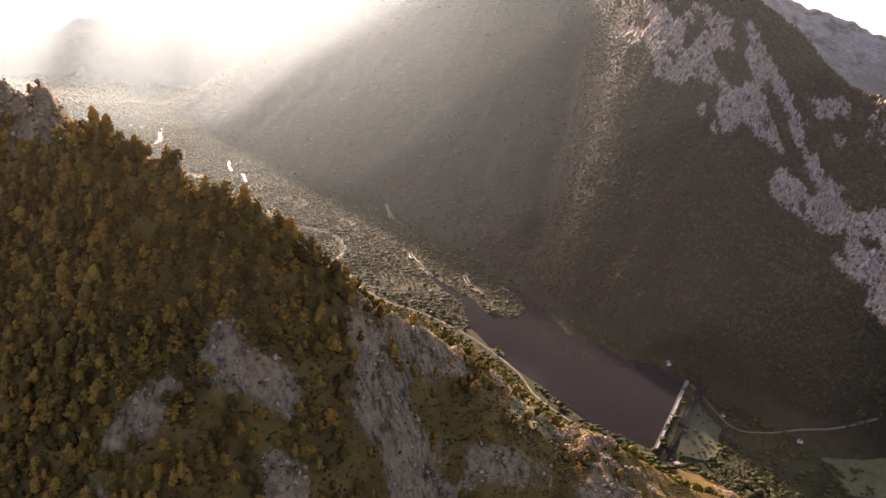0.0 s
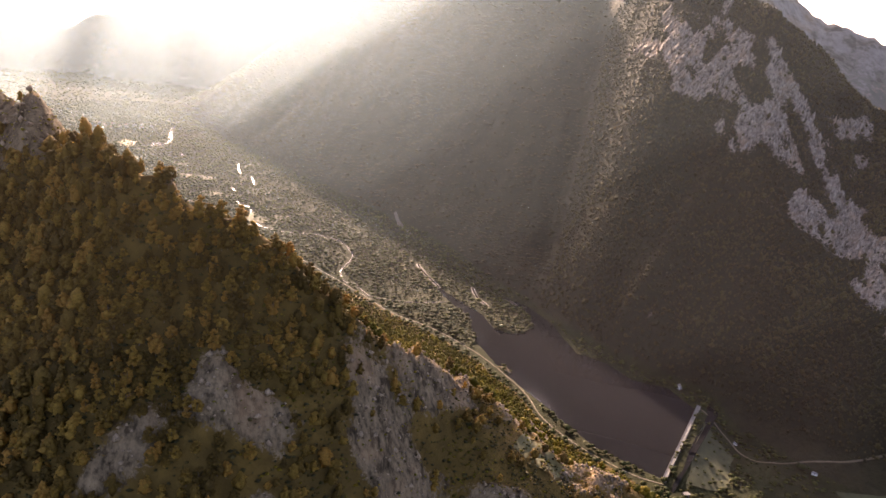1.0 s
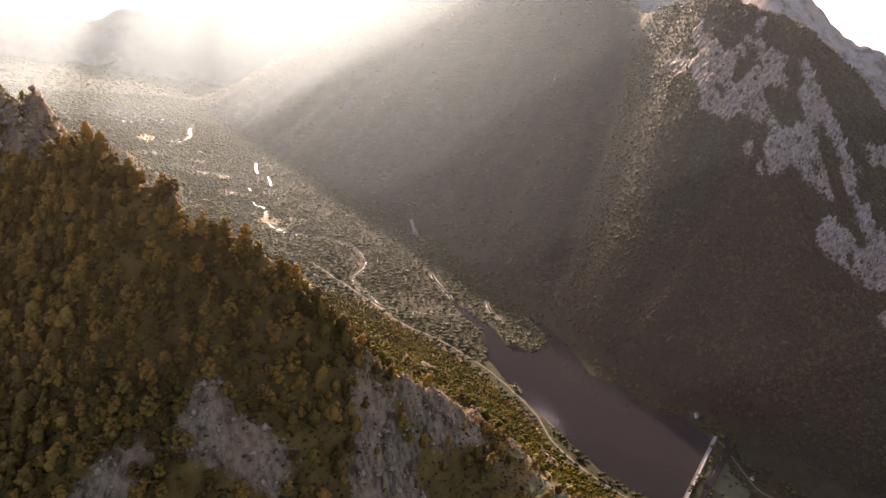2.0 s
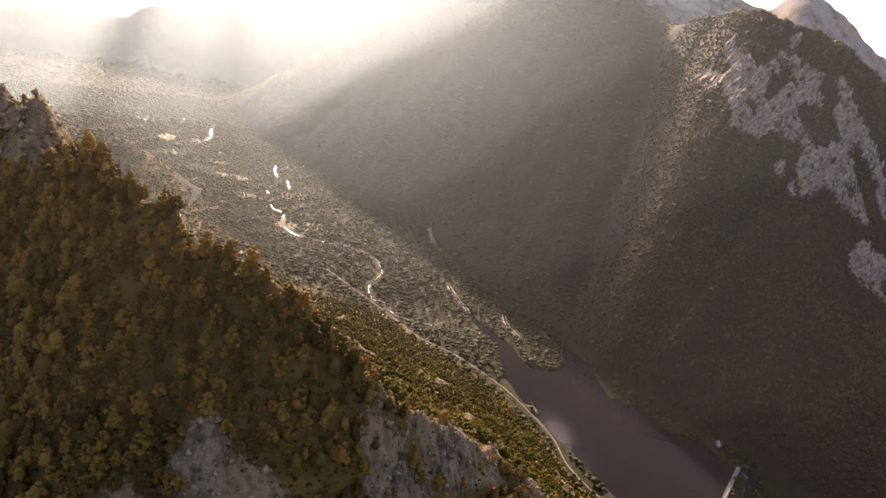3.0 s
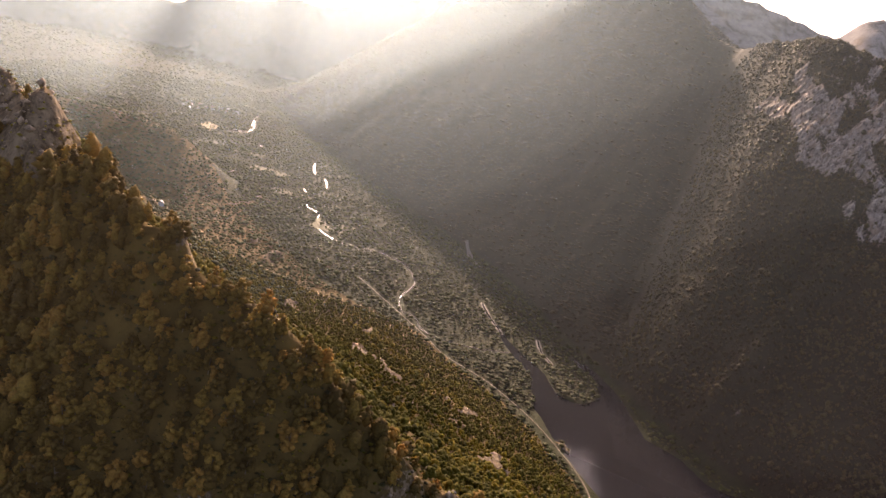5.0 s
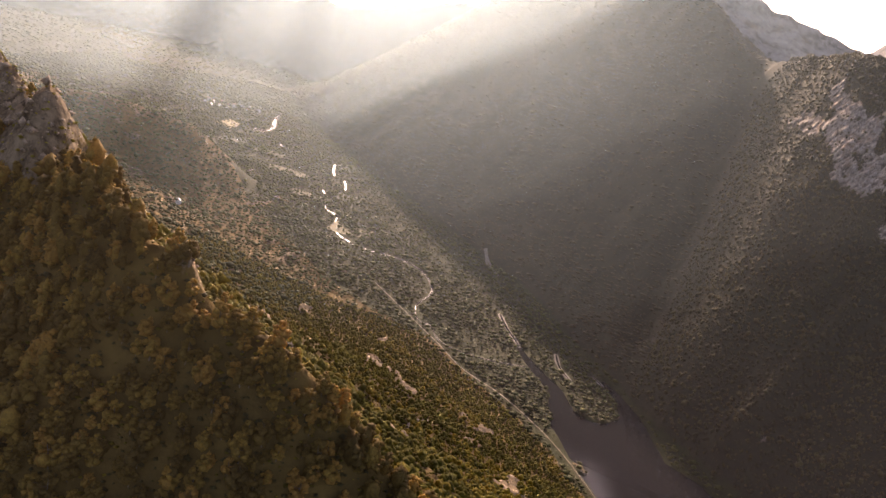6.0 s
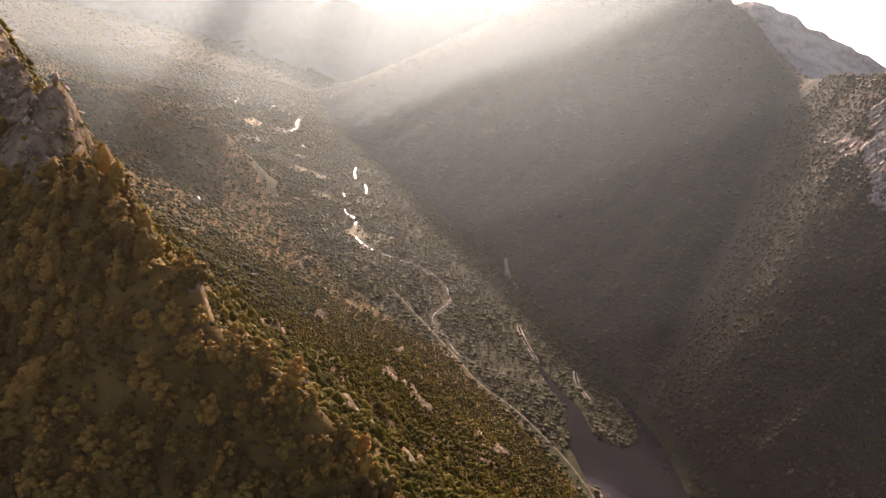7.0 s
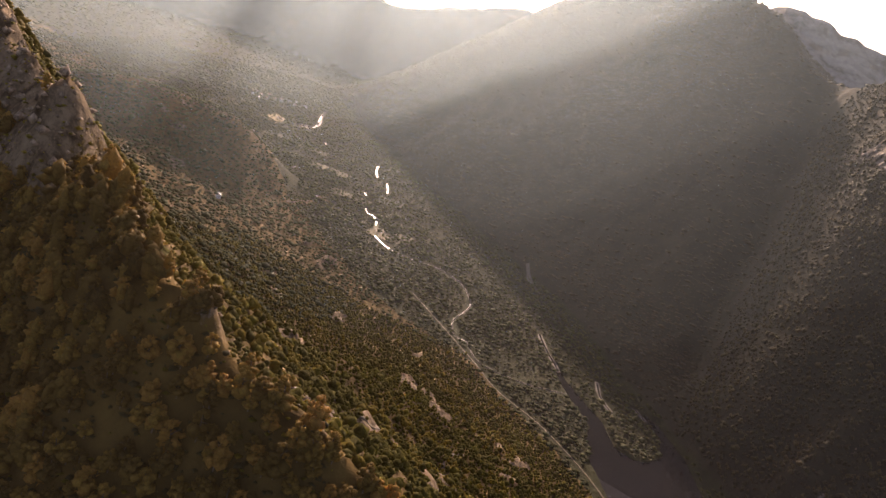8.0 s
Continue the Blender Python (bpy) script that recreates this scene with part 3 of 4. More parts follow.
def north_keep(x, y, z):
    yc = np.interp(x, CREST[:, 0], CREST[:, 1])
    yf = np.interp(x, FOOT[:, 0], FOOT[:, 1])
    rock = near_rock(x, y, z, yc)
    cover = 0.6 + 0.4 * step(fbm(x, y, 80, 3, 62), -0.25, 0.2) + 0.3 * step(y - yc, 120, 300)
    cover = cover * (1 - 0.97 * step(-x, 226, 242) * bell(y - yc, 4, 17))
    return cover * (1 - 0.9 * step(rock, 0.42, 0.6)) * step(y - yc, 2, 14) * step(yf - y, -30, 10) * step(z, 4, 9) * clear_of(x, y, [LAKE_ROAD], 6)


bushes = scatter(np.random.RandomState(4), (-620, 390, 420, 1330), 4.3, north_keep)
close = bushes[:, 1] < 620
forest("shrub_wood", "sunlit olive scrub and low trees on the open slope", "shrubs", bushes[close], 4.2, 5.0, 4, MAT_SHRUB, 72, 0.85, True)
forest("hillside_wood", "sunlit low wood on the slope above the lake road", "shrubs", bushes[~close], 4.4, 5.2, 2, MAT_SHRUB, 77, 0.9, True)


def dry_keep(x, y, z):
    yc = np.interp(x, CREST[:, 0], CREST[:, 1])
    return (0.35 + 0.5 * step(fbm(x, y, 20, 3, 63), -0.1, 0.3)) * step(z, 60, 90) * step(120 - np.abs(y - yc), 0, 40)


tussocks = scatter(np.random.RandomState(5), (-330, 330, 330, 620), 2.6, dry_keep)
forest("dry_grass_tussocks", "dry golden grass and low scrub among limestone", "grass", tussocks, 1.1, 1.8, 1, MAT_SHRUB, 73, 0.9, True)


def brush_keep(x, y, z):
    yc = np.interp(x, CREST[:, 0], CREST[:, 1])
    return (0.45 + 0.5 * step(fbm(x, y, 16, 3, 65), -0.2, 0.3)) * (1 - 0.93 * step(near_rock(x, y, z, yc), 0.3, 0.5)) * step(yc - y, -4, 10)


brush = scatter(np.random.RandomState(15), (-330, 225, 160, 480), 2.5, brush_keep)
# Dark far-woods foliage on the brush also stands for shade between the crowns.
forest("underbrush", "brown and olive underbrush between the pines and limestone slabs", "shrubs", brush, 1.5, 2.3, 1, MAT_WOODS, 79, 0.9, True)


def right_keep(x, y, z):
    u, d, w = spur_axis(x, y)
    return step(d, 4, 16) * (1 - 0.92 * step(far_rock(x, y, z), 0.35, 0.6)) * (past_flank(d, w) < 30) * (0.75 + 0.5 * step(fbm(x, y, 60, 3, 64), -0.3, 0.2)) * (z < 720)


woods = scatter(np.random.RandomState(6), (130, 900, 1250, 2050), 4.7, right_keep)
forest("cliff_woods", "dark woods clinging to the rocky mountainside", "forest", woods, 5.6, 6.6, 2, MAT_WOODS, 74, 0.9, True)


def mid_keep(x, y, z):
    u, d, w = spur_axis(x, y)
    return step(d, 4, 16) * (past_flank(d, w) >= 25) * np.clip(0.5 + 0.5 * step(-u, -1500, -1150), 0, 1) * (z < 900) * (u < 3300)


woods = scatter(np.random.RandomState(7), (-1500, 1250, 900, 3500), 8.5, mid_keep)
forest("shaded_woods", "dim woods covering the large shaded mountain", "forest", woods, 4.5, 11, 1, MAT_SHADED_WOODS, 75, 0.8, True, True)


def floor_keep(x, y, z):
    u, d, w = spur_axis(x, y)
    near, low = near_mountain(x, y), floor_height(x, y)
    dx, dy = DAM_FAR.x - DAM_NEAR.x, DAM_FAR.y - DAM_NEAR.y
    below = ((x - DAM_NEAR.x) * dy - (y - DAM_NEAR.y) * dx) / math.hypot(dx, dy)
    down = (below > 22) & (u < 620)
    flat = (np.abs(z - low) < 6) * ((z > 0.6) | down)
    patch = step(fbm(x, y, 85, 4, 66), -0.12, 0.12)
    meadow = 1 - 0.9 * bell(x, 395, 45) * bell(y, 905, 60)
    open_land = np.where(down, 0.3 + 0.7 * patch, 0.45 + 0.55 * np.where(u > 1000, 0.35 + 0.65 * patch, patch))
    side = (z > 6) * (near > low + 3) * (x < -380) * 0.8
    hill = 0.85 * (z > low + 12) * (near < z - 2) * (x < -550) * (x > -1750) * (y < 2150) * step(fbm(x, y, 60, 3, 67), -0.3, 0.0)
    lines = [line for line, _ in RIVERS + POOLS] + [LAKE_ROAD, DAM_ROAD]
    return np.clip(flat * open_land * meadow + side + hill, 0, 1) * (u < 3300) * clear_of(x, y, lines, 9)


groves = scatter(np.random.RandomState(9), (-1900, 600, 900, 3100), 7.2, floor_keep)
forest("valley_groves", "olive green groves and hedges on the valley floor", "forest", groves, 5.2, 8.6, 1, MAT_FLOOR_TREES, 76, 0.9, True, True)


def remote_keep(x, y, z):
    return (height_parts(x, y)[4] < z - 1) * (along(x, y)[0] > 2700) * 0.8


groves = scatter(np.random.RandomState(10), (-3000, 1900, -700, 4100), 19, remote_keep)
forest("remote_groves", "hazy groves at the far end of the valley", "forest", groves, 6, 18, 1, MAT_FLOOR_TREES, 78, 0.8, True, True)


# ---- water courses, roads and fields, laid on the land ----
def plain_material(name, colour, rough=0.8, grain=1.0, vary=0.3):
    m, n, l = nodes_of(name)
    l.new(ramp(n, l, noise_node(n, l, grain, 5, 0.65), [(0.3, tuple(c * (1 - vary) for c in colour)), (0.7, tuple(c * (1 + vary) for c in colour))]), n["Principled BSDF"].inputs["Base Color"])
    n["Principled BSDF"].inputs["Roughness"].default_value = rough
    return m


MAT_RIVER = water_material("river_water", 0.35)


def rock_material(name, grain, dark, light):
    m, n, l = nodes_of(name)
    l.new(stone_color(n, l, grain, dark, light), n["Principled BSDF"].inputs["Base Color"])
    n["Principled BSDF"].inputs["Roughness"].default_value = 0.9
    b = n.new("ShaderNodeBump")
    b.inputs["Strength"].default_value, b.inputs["Distance"].default_value = 0.8, 0.4
    l.new(noise_node(n, l, 1.2, 6, 0.7), b.inputs["Height"])
    l.new(b.outputs["Normal"], n["Principled BSDF"].inputs["Normal"])
    return m


MAT_ROCK = rock_material("limestone", 1.6, (0.09, 0.064, 0.04), (0.27, 0.195, 0.12))
MAT_CLIFF = rock_material("cliff_limestone", 3.0, (0.08, 0.066, 0.053), (0.29, 0.235, 0.18))
MAT_GRAVEL = plain_material("river_gravel", (0.12, 0.1, 0.078), 0.9, 6)
MAT_TRACK = plain_material("gravel_road", (0.115, 0.09, 0.055), 0.9, 4)
MAT_ASPHALT = plain_material("old_asphalt", (0.16, 0.15, 0.14), 0.85, 4)
MAT_CONCRETE = plain_material("weathered_concrete", (0.21, 0.185, 0.16), 0.85, 3)
MAT_PLASTER = plain_material("white_plaster", (0.72, 0.70, 0.66), 0.7, 1.5, 0.1)
MAT_ROOF = plain_material("grey_slate_roof", (0.15, 0.145, 0.145), 0.5, 1.0)
MAT_TILE = plain_material("clay_tile_roof", (0.30, 0.16, 0.10), 0.7, 1.0)
MAT_WOOD = plain_material("brown_wood", (0.14, 0.09, 0.05), 0.7, 0.4)
MAT_STUBBLE = plain_material("golden_stubble", (0.24, 0.18, 0.07), 0.9, 12)
MAT_GRASS = plain_material("green_meadow", (0.042, 0.044, 0.014), 0.9, 9)
MAT_PALE_GRASS = plain_material("dry_meadow", (0.08, 0.07, 0.022), 0.9, 7)


def glass_material():
    m, n, l = nodes_of("window_glass")
    n["Principled BSDF"].inputs["Base Color"].default_value = (0.02, 0.025, 0.03, 1)
    n["Principled BSDF"].inputs["Roughness"].default_value = 0.05
    return m


MAT_GLASS = glass_material()


def smooth_line(points, gap):
    """Catmull-Rom through the points, every gap metres."""
    p = np.array([points[0], *points, points[-1]], float)
    out = []
    for a, b, c, d in zip(p, p[1:], p[2:], p[3:]):
        k = max(2, int(np.linalg.norm(c - b) / gap))
        for t in np.arange(k)[:, None] / k:
            out.append((0.5 * (2 * b + (c - a) * t + (2 * a - 5 * b + 4 * c - d) * t**2 + (3 * b - a - 3 * c + d) * t**3)))
    out.append(p[-1:][0][None])
    return np.concatenate([np.atleast_2d(o) for o in out])


def strip(name, label, category, points, width, lift, material, seed=0, ragged=0.25, gap=6.0, thick=1.2):
    """A band with its own thickness along a line of plan points, lying on the land."""
    line = smooth_line(points, gap)
    way = np.gradient(line, axis=0)
    way /= np.linalg.norm(way, axis=1)[:, None] + 1e-9
    side = np.stack([-way[:, 1], way[:, 0]], -1)
    s = np.arange(len(line)) * gap
    half = 0.5 * width * (1 + ragged * fbm(s, s * 0 + seed, 25, 3, 90 + seed % 7))
    half[0] *= 0.4
    half[-1] *= 0.4
    across = np.linspace(-1, 1, 5)
    q = line[:, None] + side[:, None] * (half[:, None] * across)[..., None]
    z = height(q[..., 0], q[..., 1])
    z = np.maximum(z, z.mean(1, keepdims=True)) + lift
    n = len(line)
    top = np.concatenate([q, z[..., None]], -1)
    low = top[:, [0, -1]] - np.array([0, 0, thick])
    grid = np.concatenate([low[:, :1], top, low[:, 1:]], 1)
    k = grid.shape[1]
    i = np.arange(n * k).reshape(n, k)
    f = np.stack([i[:-1, :-1], i[1:, :-1], i[1:, 1:], i[:-1, 1:]], -1).reshape(-1, 4)[:, ::-1]
    ob = new(name, mesh_from(name, grid.reshape(-1, 3), f, material))
    return tagged(ob, label, category, kind="structure")


for k, (line, width) in enumerate(RIVERS):
    strip("river_bank", "pale gravel bank along the winding river", "gravel bank", line, width * 0.95, 0.25, MAT_GRAVEL, k, 0.6)
    strip("river", "shallow winding river shining on the valley floor", "river", line, width * 0.32, 0.55, MAT_RIVER, k + 10, 0.7)
for k, (line, width) in enumerate(POOLS):
    strip("pool", "bright pool of still water on the valley floor", "pool", line, width * 0.65, 0.9, MAT_RIVER, k + 20, 0.7)
strip("gravel_fan", "pale gravel fan below the wooded slope", "gravel", [(-165, 1856), (-150, 1820), (-132, 1781), (-107, 1752)], 9, 0.6, MAT_GRAVEL, 31, 0.9)

strip("lake_road", "pale gravel road along the lake shore", "road", LAKE_ROAD, 2.4, 0.4, MAT_TRACK, 32, 0.1)
strip("dam_road", "narrow road below the dam", "road", DAM_ROAD, 2.3, 0.5, MAT_TRACK, 33, 0.1)
strip("mountain_track", "pale winding footpath on the open slope", "path", [(-167, 540), (-150, 590), (-130, 640), (-94, 697), (-104, 740), (-112, 796), (-90, 850)], 2.6, 0.3, MAT_TRACK, 34, 0.4)


def field(name, label, corners, material, lift=0.7):
    """A four-cornered field, laid on the land."""
    a, b, c, d = [np.array(p, float) for p in corners]
    s, t = np.meshgrid(np.linspace(0, 1, 9), np.linspace(0, 1, 9))
    s, t = s[..., None], t[..., None]
    q = (a * (1 - s) + b * s) * (1 - t) + (d * (1 - s) + c * s) * t
    q = q + 5 * np.stack([fbm(q[..., 0], q[..., 1], 40, 2, 97), fbm(q[..., 0], q[..., 1], 40, 2, 98)], -1)
    z = height(q[..., 0], q[..., 1]) + lift
    i = np.arange(81).reshape(9, 9)
    f = np.stack([i[:-1, :-1], i[:-1, 1:], i[1:, 1:], i[1:, :-1]], -1).reshape(-1, 4)
    return tagged(new(name, mesh_from(name, np.concatenate([q, z[..., None]], -1).reshape(-1, 3), f, material, True)), label, "field", kind="structure")


field("stubble_field", "golden harvested field near the village", [(-1145, 2270), (-1075, 2250), (-1085, 2350), (-1135, 2365)], MAT_STUBBLE)
field("green_field", "green meadow beside the river", [(-690, 2200), (-640, 2205), (-650, 2275), (-700, 2270)], MAT_GRASS)
for k, (x, y) in enumerate([(-1290, 2700), (-1190, 2760), (-1330, 2590), (-1000, 2150), (-880, 2130), (-760, 2010), (-560, 1950), (-470, 1720), (-640, 1870), (-1240, 2380)]):
    w, h = 38 + 9 * (k % 3), 22 + 7 * (k % 4)
    field("meadow", "pale dry meadow among hedges", [(x - w, y - h), (x + w, y - h * 0.6), (x + w * 0.9, y + h), (x - w * 1.1, y + h * 0.7)], MAT_PALE_GRASS if k % 3 else MAT_GRASS)
field("dam_meadow", "grass slope below the dam", [(335, 830), (405, 985), (440, 930), (395, 850)], MAT_GRASS, 0.9)
field("river_meadow", "green meadows below the dam", [(560, 880), (700, 850), (720, 780), (560, 800)], MAT_GRASS)
field("clearing", "sunlit grassy clearing on the rocky spur", [(56, 452), (88, 446), (98, 476), (70, 488)], MAT_PALE_GRASS, 0.5)


# ---- buildings ----
def box(bm, x0, x1, y0, y1, z0, z1, bevel=0.0):
    r = bmesh.ops.create_cube(bm, size=1.0)
    for v in r["verts"]:
        v.co = Vector((x0 + (v.co.x + 0.5) * (x1 - x0), y0 + (v.co.y + 0.5) * (y1 - y0), z0 + (v.co.z + 0.5) * (z1 - z0)))
    if bevel:
        bmesh.ops.bevel(bm, geom=list({e for v in r["verts"] for e in v.link_edges}), offset=bevel, segments=1, affect="EDGES")


def prism(bm, outline, y0, y1):
    """An outline in x, z, pushed from y0 to y1."""
    a = [bm.verts.new((x, y0, z)) for x, z in outline]
    b = [bm.verts.new((x, y1, z)) for x, z in outline]
    bm.faces.new(a)
    bm.faces.new(b[::-1])
    for k in range(len(a)):
        bm.faces.new((a[k], b[k], b[(k + 1) % len(a)], a[(k + 1) % len(a)]))
    bmesh.ops.recalc_face_normals(bm, faces=bm.faces)


def house(name, label, w, d, h, roof_material, group=""):
    root = new(name)
    bm = bmesh.new()
    prism(bm, [(-w / 2, -2), (w / 2, -2), (w / 2, h), (0, h + w * 0.3), (-w / 2, h)], -d / 2, d / 2)
    part("wall", bm, MAT_PLASTER, root)
    bm = bmesh.new()
    e = 0.5
    prism(bm, [(-w / 2 - e, h - e * 0.6 + 0.05), (0, h + w * 0.3 + 0.05), (w / 2 + e, h - e * 0.6 + 0.05), (w / 2 + e, h - e * 0.6 + 0.35), (0, h + w * 0.3 + 0.38), (-w / 2 - e, h - e * 0.6 + 0.35)], -d / 2 - e, d / 2 + e)
    roof = part("roof", bm, roof_material, root)
    bm = bmesh.new()
    box(bm, w * 0.15, w * 0.15 + 0.8, d * 0.2, d * 0.2 + 0.8, h, h + w * 0.3 + 1.0)
    part("chimney", bm, MAT_PLASTER, roof)
    bm = bmesh.new()
    box(bm, -0.55, 0.55, -d / 2 - 0.06, -d / 2 + 0.1, 0, 2.1)
    part("door", bm, MAT_WOOD, root)
    for x, y, z, along_x in [(-w * 0.3, -d / 2, 1.2, 1), (w * 0.3, -d / 2, 1.2, 1), (w / 2, -d * 0.25, 1.2, 0), (w / 2, d * 0.25, 1.2, 0), (-w / 2, 0, 1.2, 0)]:
        bm = bmesh.new()
        if along_x:
            box(bm, x - 0.5, x + 0.5, y - 0.04, y + 0.1, z, z + 1.2)
        else:
            box(bm, x - 0.05, x + 0.05, y - 0.5, y + 0.5, z, z + 1.2)
        part("window", bm, MAT_GLASS, root)
    return tagged(root, label, "house", group)


def stand_on(x, y, turn):
    return pose(x, y, float(height(np.array([x]), np.array([y]))[0]), 0, 0, turn)


first = house("village_house", "small white village house with a slate roof", 9, 13, 5.5, MAT_ROOF, "village houses")
second = house("village_house", "small white village house with a clay tile roof", 8, 11, 4.5, MAT_TILE, "village houses")
homes = [(-1268, 2464), (-1242, 2536), (-1206, 2574), (-1255, 2500), (-1225, 2490), (-1290, 2520), (-1215, 2530), (-1175, 2560), (-1300, 2480), (-1235, 2570), (-1190, 2600), (-1280, 2560), (-1150, 2590), (-1320, 2540)]
for k, (x, y) in enumerate(homes):
    m = stand_on(x, y, 25 + 37 * k % 90)
    if k < 2:
        (first, second)[k].matrix_basis = m
    else:
        copy_thing((first, second)[k % 2], m)

farm = house("farmhouse", "lone white farmhouse on the wooded slope", 9, 12, 5, MAT_ROOF)
farm.matrix_basis = stand_on(-750, 1432, 40)
keeper = house("keeper_house", "white plastered dam keeper's house above the lake", 7, 8, 6.5, MAT_ROOF)
keeper.matrix_basis = stand_on(396, 1086, 30) @ Matrix.Scale(0.85, 4)
lodge = house("lodge", "small white lodge beside the dam road", 5.5, 7, 3, MAT_ROOF)
lodge.matrix_basis = stand_on(452, 968, 50) @ Matrix.Scale(0.7, 4)
barn = house("barn", "grey stone barn beside the valley road", 7, 11, 3.4, MAT_ROOF)
barn.matrix_basis = stand_on(545, 912, 65) @ Matrix.Scale(0.65, 4)


# ---- dam ----
def dam():
    root = new("dam")
    way = (DAM_FAR - DAM_NEAR)
    length = way.length
    root.matrix_basis = Matrix.Translation(DAM_NEAR) @ pose(0, 0, 0, 0, 0, math.degrees(math.atan2(way.y, way.x)) - 90)
    # x: downstream, y: along the dam, z: above the crest
    bm = bmesh.new()
    prism(bm, [(-2.5, 0), (-3.5, -26), (15, -26), (2.5, -1.2), (2.5, 0)], -6, length + 8)
    part("wall", bm, MAT_CONCRETE, root)
    bm = bmesh.new()
    prism(bm, [(-2.1, 0.02), (2.1, 0.02), (2.1, 0.15), (-2.1, 0.15)], -6, length + 8)
    part("walkway", bm, MAT_ASPHALT, root)
    for x in (-2.5, 2.2):
        bm = bmesh.new()
        box(bm, x, x + 0.3, -6, length + 8, 0, 1.1, 0.04)
        part("parapet", bm, MAT_CONCRETE, root)
    for k in range(9):
        y = (k + 0.5) * length / 9
        bm = bmesh.new()
        prism(bm, [(2.4, -1.0), (15.6, -26), (14.4, -26), (2.4, -3.0)], y - 0.6, y + 0.6)
        part("buttress", bm, MAT_CONCRETE, root)
    return tagged(root, "long pale concrete dam holding back the lake", "dam")


dam()
valve = new("valve_house")
bm = bmesh.new()
box(bm, -7, 7, -4.5, 4.5, -6, 4, 0.1)
part("wall", bm, MAT_CONCRETE, valve)
bm = bmesh.new()
box(bm, -7.5, 7.5, -5, 5, 4, 4.5, 0.05)
part("roof", bm, MAT_CONCRETE, valve)
for k in range(3):
    bm = bmesh.new()
    box(bm, -5 + 4 * k, -3 + 4 * k, -4.56, -4.4, 0.5, 2.5)
    part("window", bm, MAT_GLASS, valve)
tagged(valve, "flat-roofed concrete valve house at the end of the dam", "building")
valve.matrix_basis = stand_on(330, 806, 25) @ Matrix.Scale(0.65, 4)


# ---- loose rock ----
def rocks_keep(x, y, z):
    yc = np.interp(x, CREST[:, 0], CREST[:, 1])
    return step(near_rock(x, y, z, yc), 0.3, 0.6) * 0.8 * step(z, 120, 160) * step(100 - np.abs(y - yc), 0, 20)


def rock_field():
    rng = np.random.RandomState(41)
    p = scatter(rng, (-400, 300, 300, 640), 3.4, rocks_keep)
    r = 0.5 + 1.7 * rng.uniform(0, 1, len(p)) ** 2.5
    v, f = clumps(p, r, rng, 0.9, 0.5, True)
    return tagged(new("limestone_rocks", mesh_from("limestone_rocks", v, f, MAT_ROCK)), "jagged pale limestone rocks along the mountain crest", "rocks", kind="stuff")


rock_field()


def crag_keep(x, y, z):
    return step(far_rock(x, y, z), 0.35, 0.7) * (spur_axis(x, y)[2] < 1000) * (z > 60)


def cliff_crags():
    """Angular ribs and slabs that break up the cliffs, leaning along the beds."""
    rng = np.random.RandomState(43)
    p = scatter(rng, (350, 950, 1100, 1850), 5.4, crag_keep)
    k = len(p)
    v, f = clumps(np.zeros((k, 3)), 1.6 + 5.5 * rng.uniform(0, 1, k) ** 2.4, rng, 1.0, 0.5, True)
    v = v.reshape(k, -1, 3) * np.array([0.8, 1.0, 1.0]) + (v.reshape(k, -1, 3) @ np.array([0.55, 0.35, 0.9]))[..., None] * np.array([0.45, 0.25, 0.7])
    v = (v + (p - np.array([0, 0, 1.0]))[:, None]).reshape(-1, 3)
    return tagged(new("cliff_crags", mesh_from("cliff_crags", v, f, MAT_CLIFF)), "broken grey limestone ribs and slabs of the cliffs", "rocks", kind="stuff")


cliff_crags()


def boulder(x, y, r, seed):
    rng = np.random.RandomState(seed)
    v, f = clumps(np.zeros((1, 3)), [r], rng, 0.8, 0.25)
    ob = new("boulder", mesh_from("boulder", v, f, MAT_ROCK))
    ob.matrix_basis = stand_on(x, y, 30 * seed)
    return tagged(ob, "grey limestone boulder on the grassy clearing", "boulder", "boulders on the spur")


for k, (x, y, r) in enumerate([(98, 468, 2.6), (88, 458, 1.3), (104, 474, 1.5), (96, 452, 1.2), (82, 450, 1.0)]):
    boulder(x, y, r, k + 1)


# ---- mist, with sun glow and glare put into thin sheets ----
def mist_material(name, colour):
    """Mist or glare veil: mostly clear, scattering the sun on through where it is dense."""
    m, n, l = nodes_of(name)
    out = n["Material Output"]
    n.remove(n["Principled BSDF"])
    clear, on, back = n.new("ShaderNodeBsdfTransparent"), n.new("ShaderNodeBsdfTranslucent"), n.new("ShaderNodeBsdfDiffuse")
    on.inputs["Color"].default_value = back.inputs["Color"].default_value = (*colour, 1)
    veil_mix, mix, thickness = n.new("ShaderNodeMixShader"), n.new("ShaderNodeMixShader"), n.new("ShaderNodeAttribute")
    thickness.attribute_name = "veil_opacity"
    veil_mix.inputs[0].default_value = 0.35
    l.new(on.outputs[0], veil_mix.inputs[1])
    l.new(back.outputs[0], veil_mix.inputs[2])
    l.new(thickness.outputs["Fac"], mix.inputs[0])
    l.new(clear.outputs[0], mix.inputs[1])
    l.new(veil_mix.outputs[0], mix.inputs[2])
    l.new(mix.outputs[0], out.inputs["Surface"])
    return m


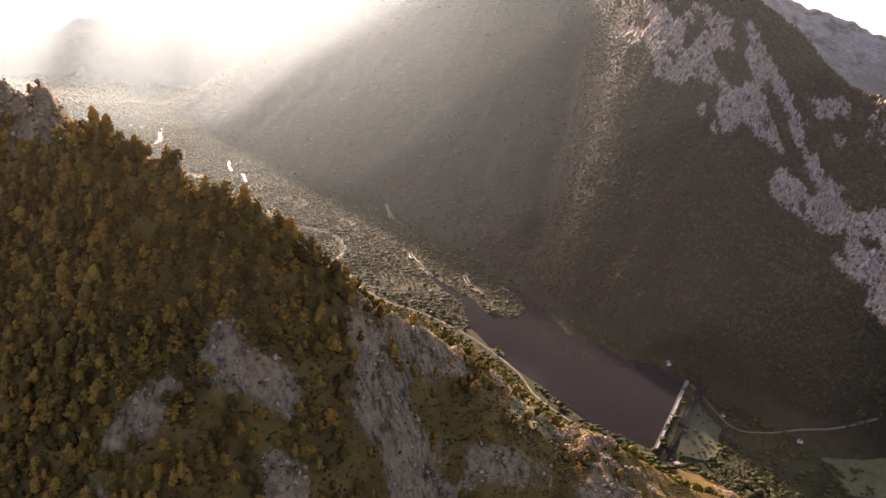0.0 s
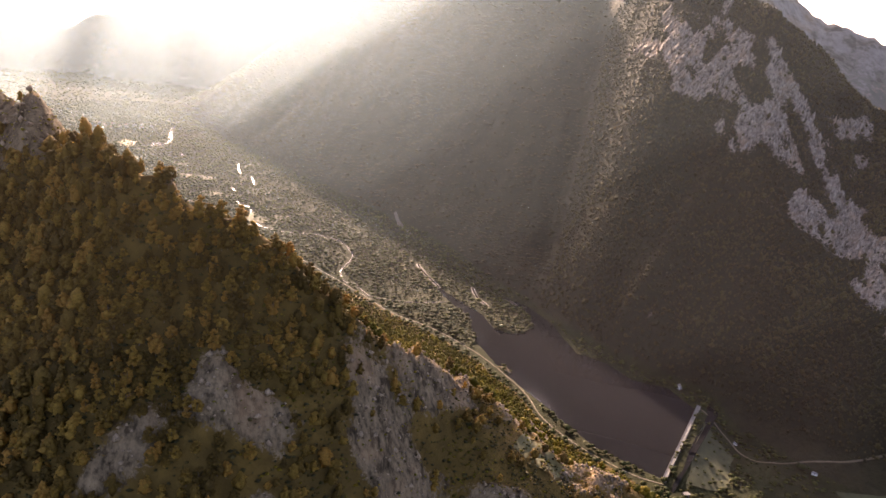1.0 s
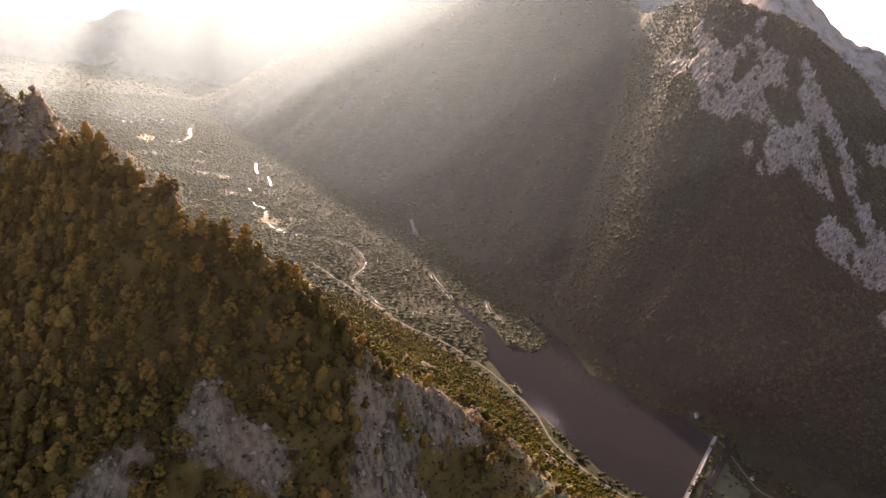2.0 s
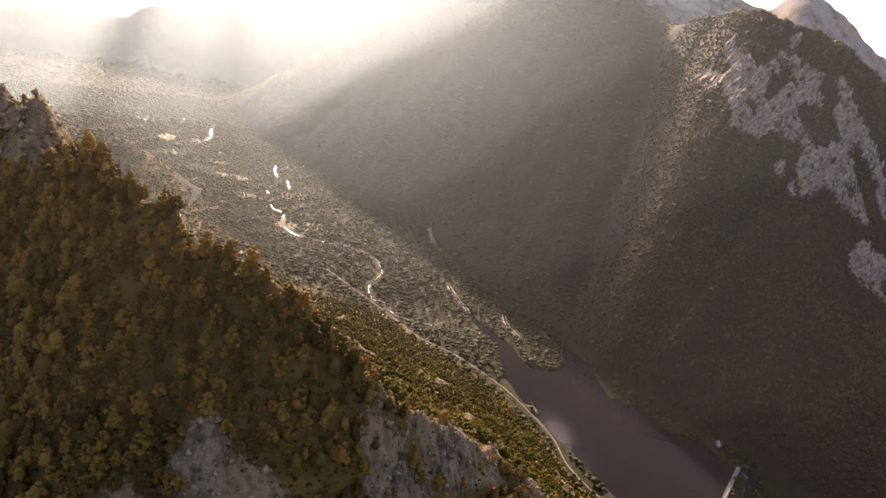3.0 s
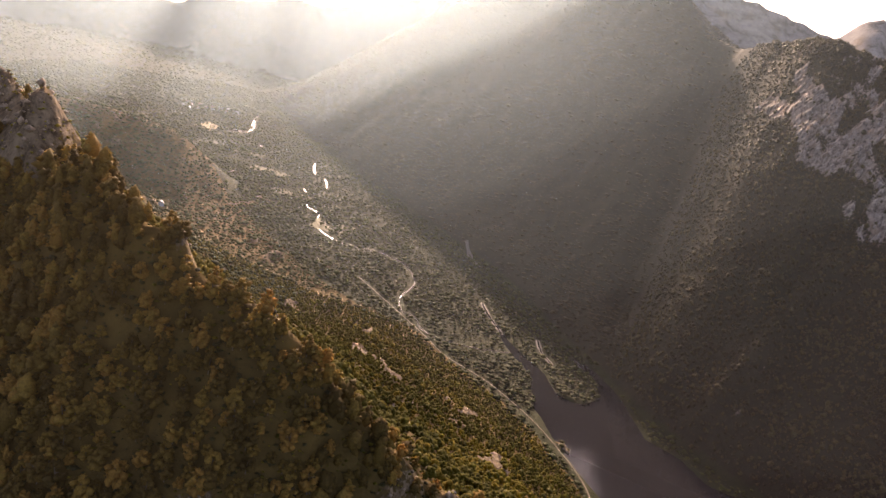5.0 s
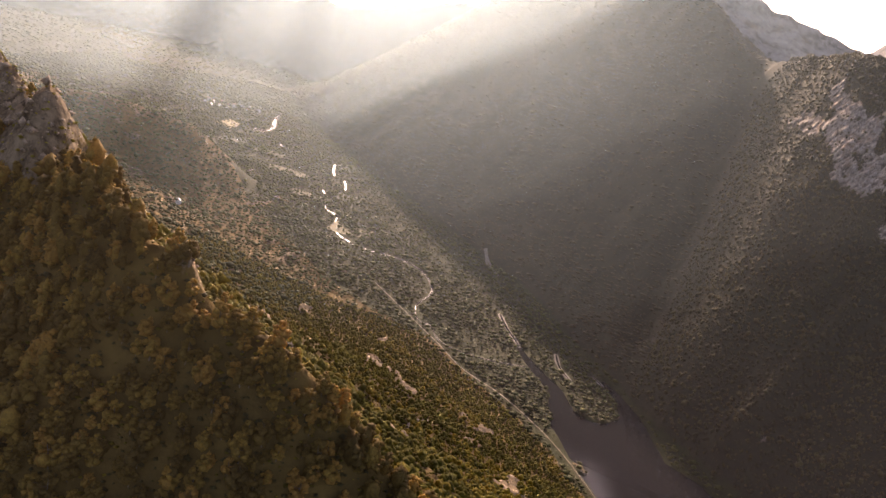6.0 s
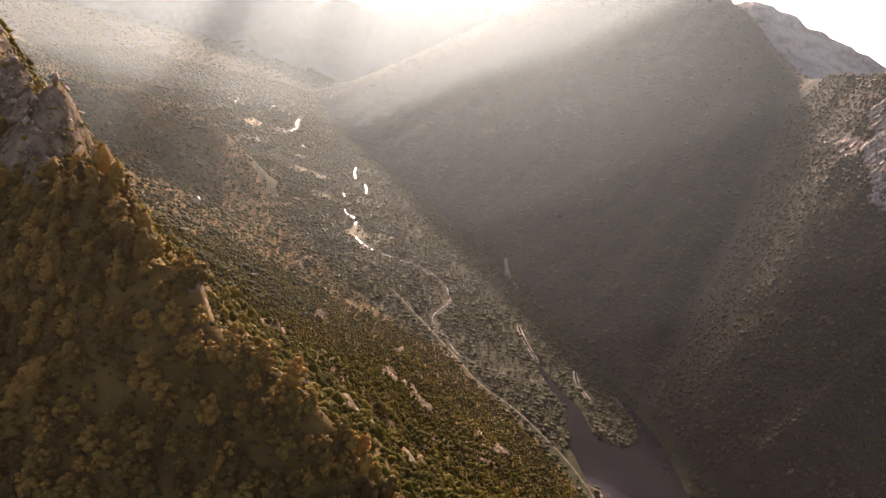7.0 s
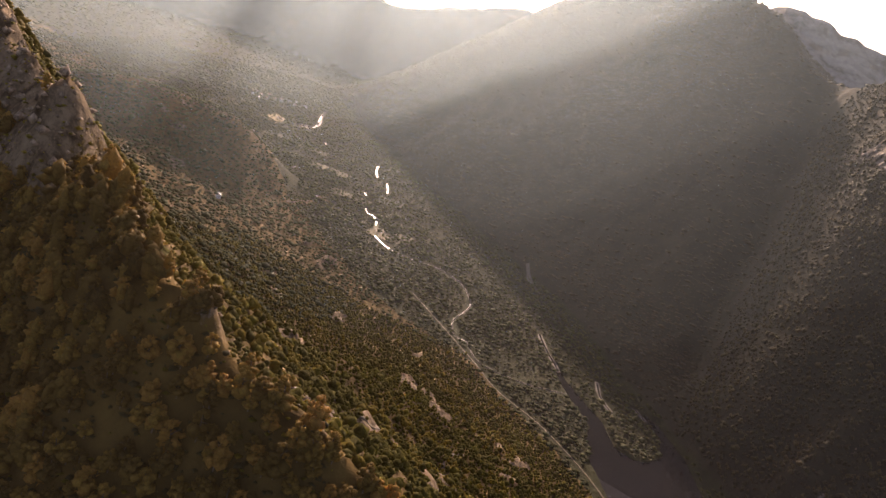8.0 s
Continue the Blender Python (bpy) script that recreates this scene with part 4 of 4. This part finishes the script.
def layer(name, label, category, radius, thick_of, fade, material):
    """A curved veil before the slopes, centred on the middle of the camera path; thick_of(azimuth, elevation) is its
    opacity seen from there, which thins out fade metres above the ground.
    """
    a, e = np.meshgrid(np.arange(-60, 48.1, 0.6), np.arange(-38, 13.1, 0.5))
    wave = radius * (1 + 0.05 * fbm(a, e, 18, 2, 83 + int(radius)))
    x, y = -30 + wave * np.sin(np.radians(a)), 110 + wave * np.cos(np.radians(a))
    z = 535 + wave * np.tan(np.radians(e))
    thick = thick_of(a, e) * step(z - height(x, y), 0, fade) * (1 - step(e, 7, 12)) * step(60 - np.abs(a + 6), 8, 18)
    i = np.arange(a.size).reshape(a.shape)
    f = np.stack([i[:-1, :-1], i[:-1, 1:], i[1:, 1:], i[1:, :-1]], -1).reshape(-1, 4)
    me = mesh_from(name, np.stack([x, y, z], -1).reshape(-1, 3), f, material, True)
    me.attributes.new("veil_opacity", "FLOAT", "POINT").data.foreach_set("value", thick.ravel().astype(np.float32))
    return tagged(new(name, me), label, category, kind="stuff")


def mist_and_glow(a, e):
    """Mist thickened round the sun's direction to imitate its glow, with faint light shafts drawn in to its left."""
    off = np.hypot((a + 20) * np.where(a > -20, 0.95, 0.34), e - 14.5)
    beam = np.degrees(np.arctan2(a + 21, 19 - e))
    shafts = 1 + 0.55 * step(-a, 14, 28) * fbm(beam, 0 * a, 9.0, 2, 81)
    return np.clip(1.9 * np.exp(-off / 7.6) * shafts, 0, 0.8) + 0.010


# Added veil whose only work is a reddish lift on the dark slopes.
def rosy_lift(a, e):
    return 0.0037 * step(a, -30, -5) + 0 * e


# Warm lens glare over the left slope, put into a thin sheet.
def golden_glare(a, e):
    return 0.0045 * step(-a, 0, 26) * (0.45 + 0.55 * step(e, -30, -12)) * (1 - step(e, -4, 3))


MAT_MIST = mist_material("mist_glow", (0.66, 0.85, 0.92))
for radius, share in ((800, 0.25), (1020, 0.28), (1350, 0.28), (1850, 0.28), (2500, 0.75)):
    layer("valley_mist_glow", "thin valley mist, thickened towards the sun to give its glow and shafts", "mist", radius, lambda a, e, q=share: q * mist_and_glow(a, e), 90, MAT_MIST)
layer("rosy_veil", "thin rosy veil added to lift and redden the dark wooded slopes", "haze", 660, rosy_lift, 120, mist_material("haze", (1.0, 0.66, 0.68)))
layer("glare_veil", "thin golden veil standing in for glare over the forested mountain", "haze", 205, golden_glare, 50, mist_material("glare_tint", (1.0, 0.8, 0.52)))
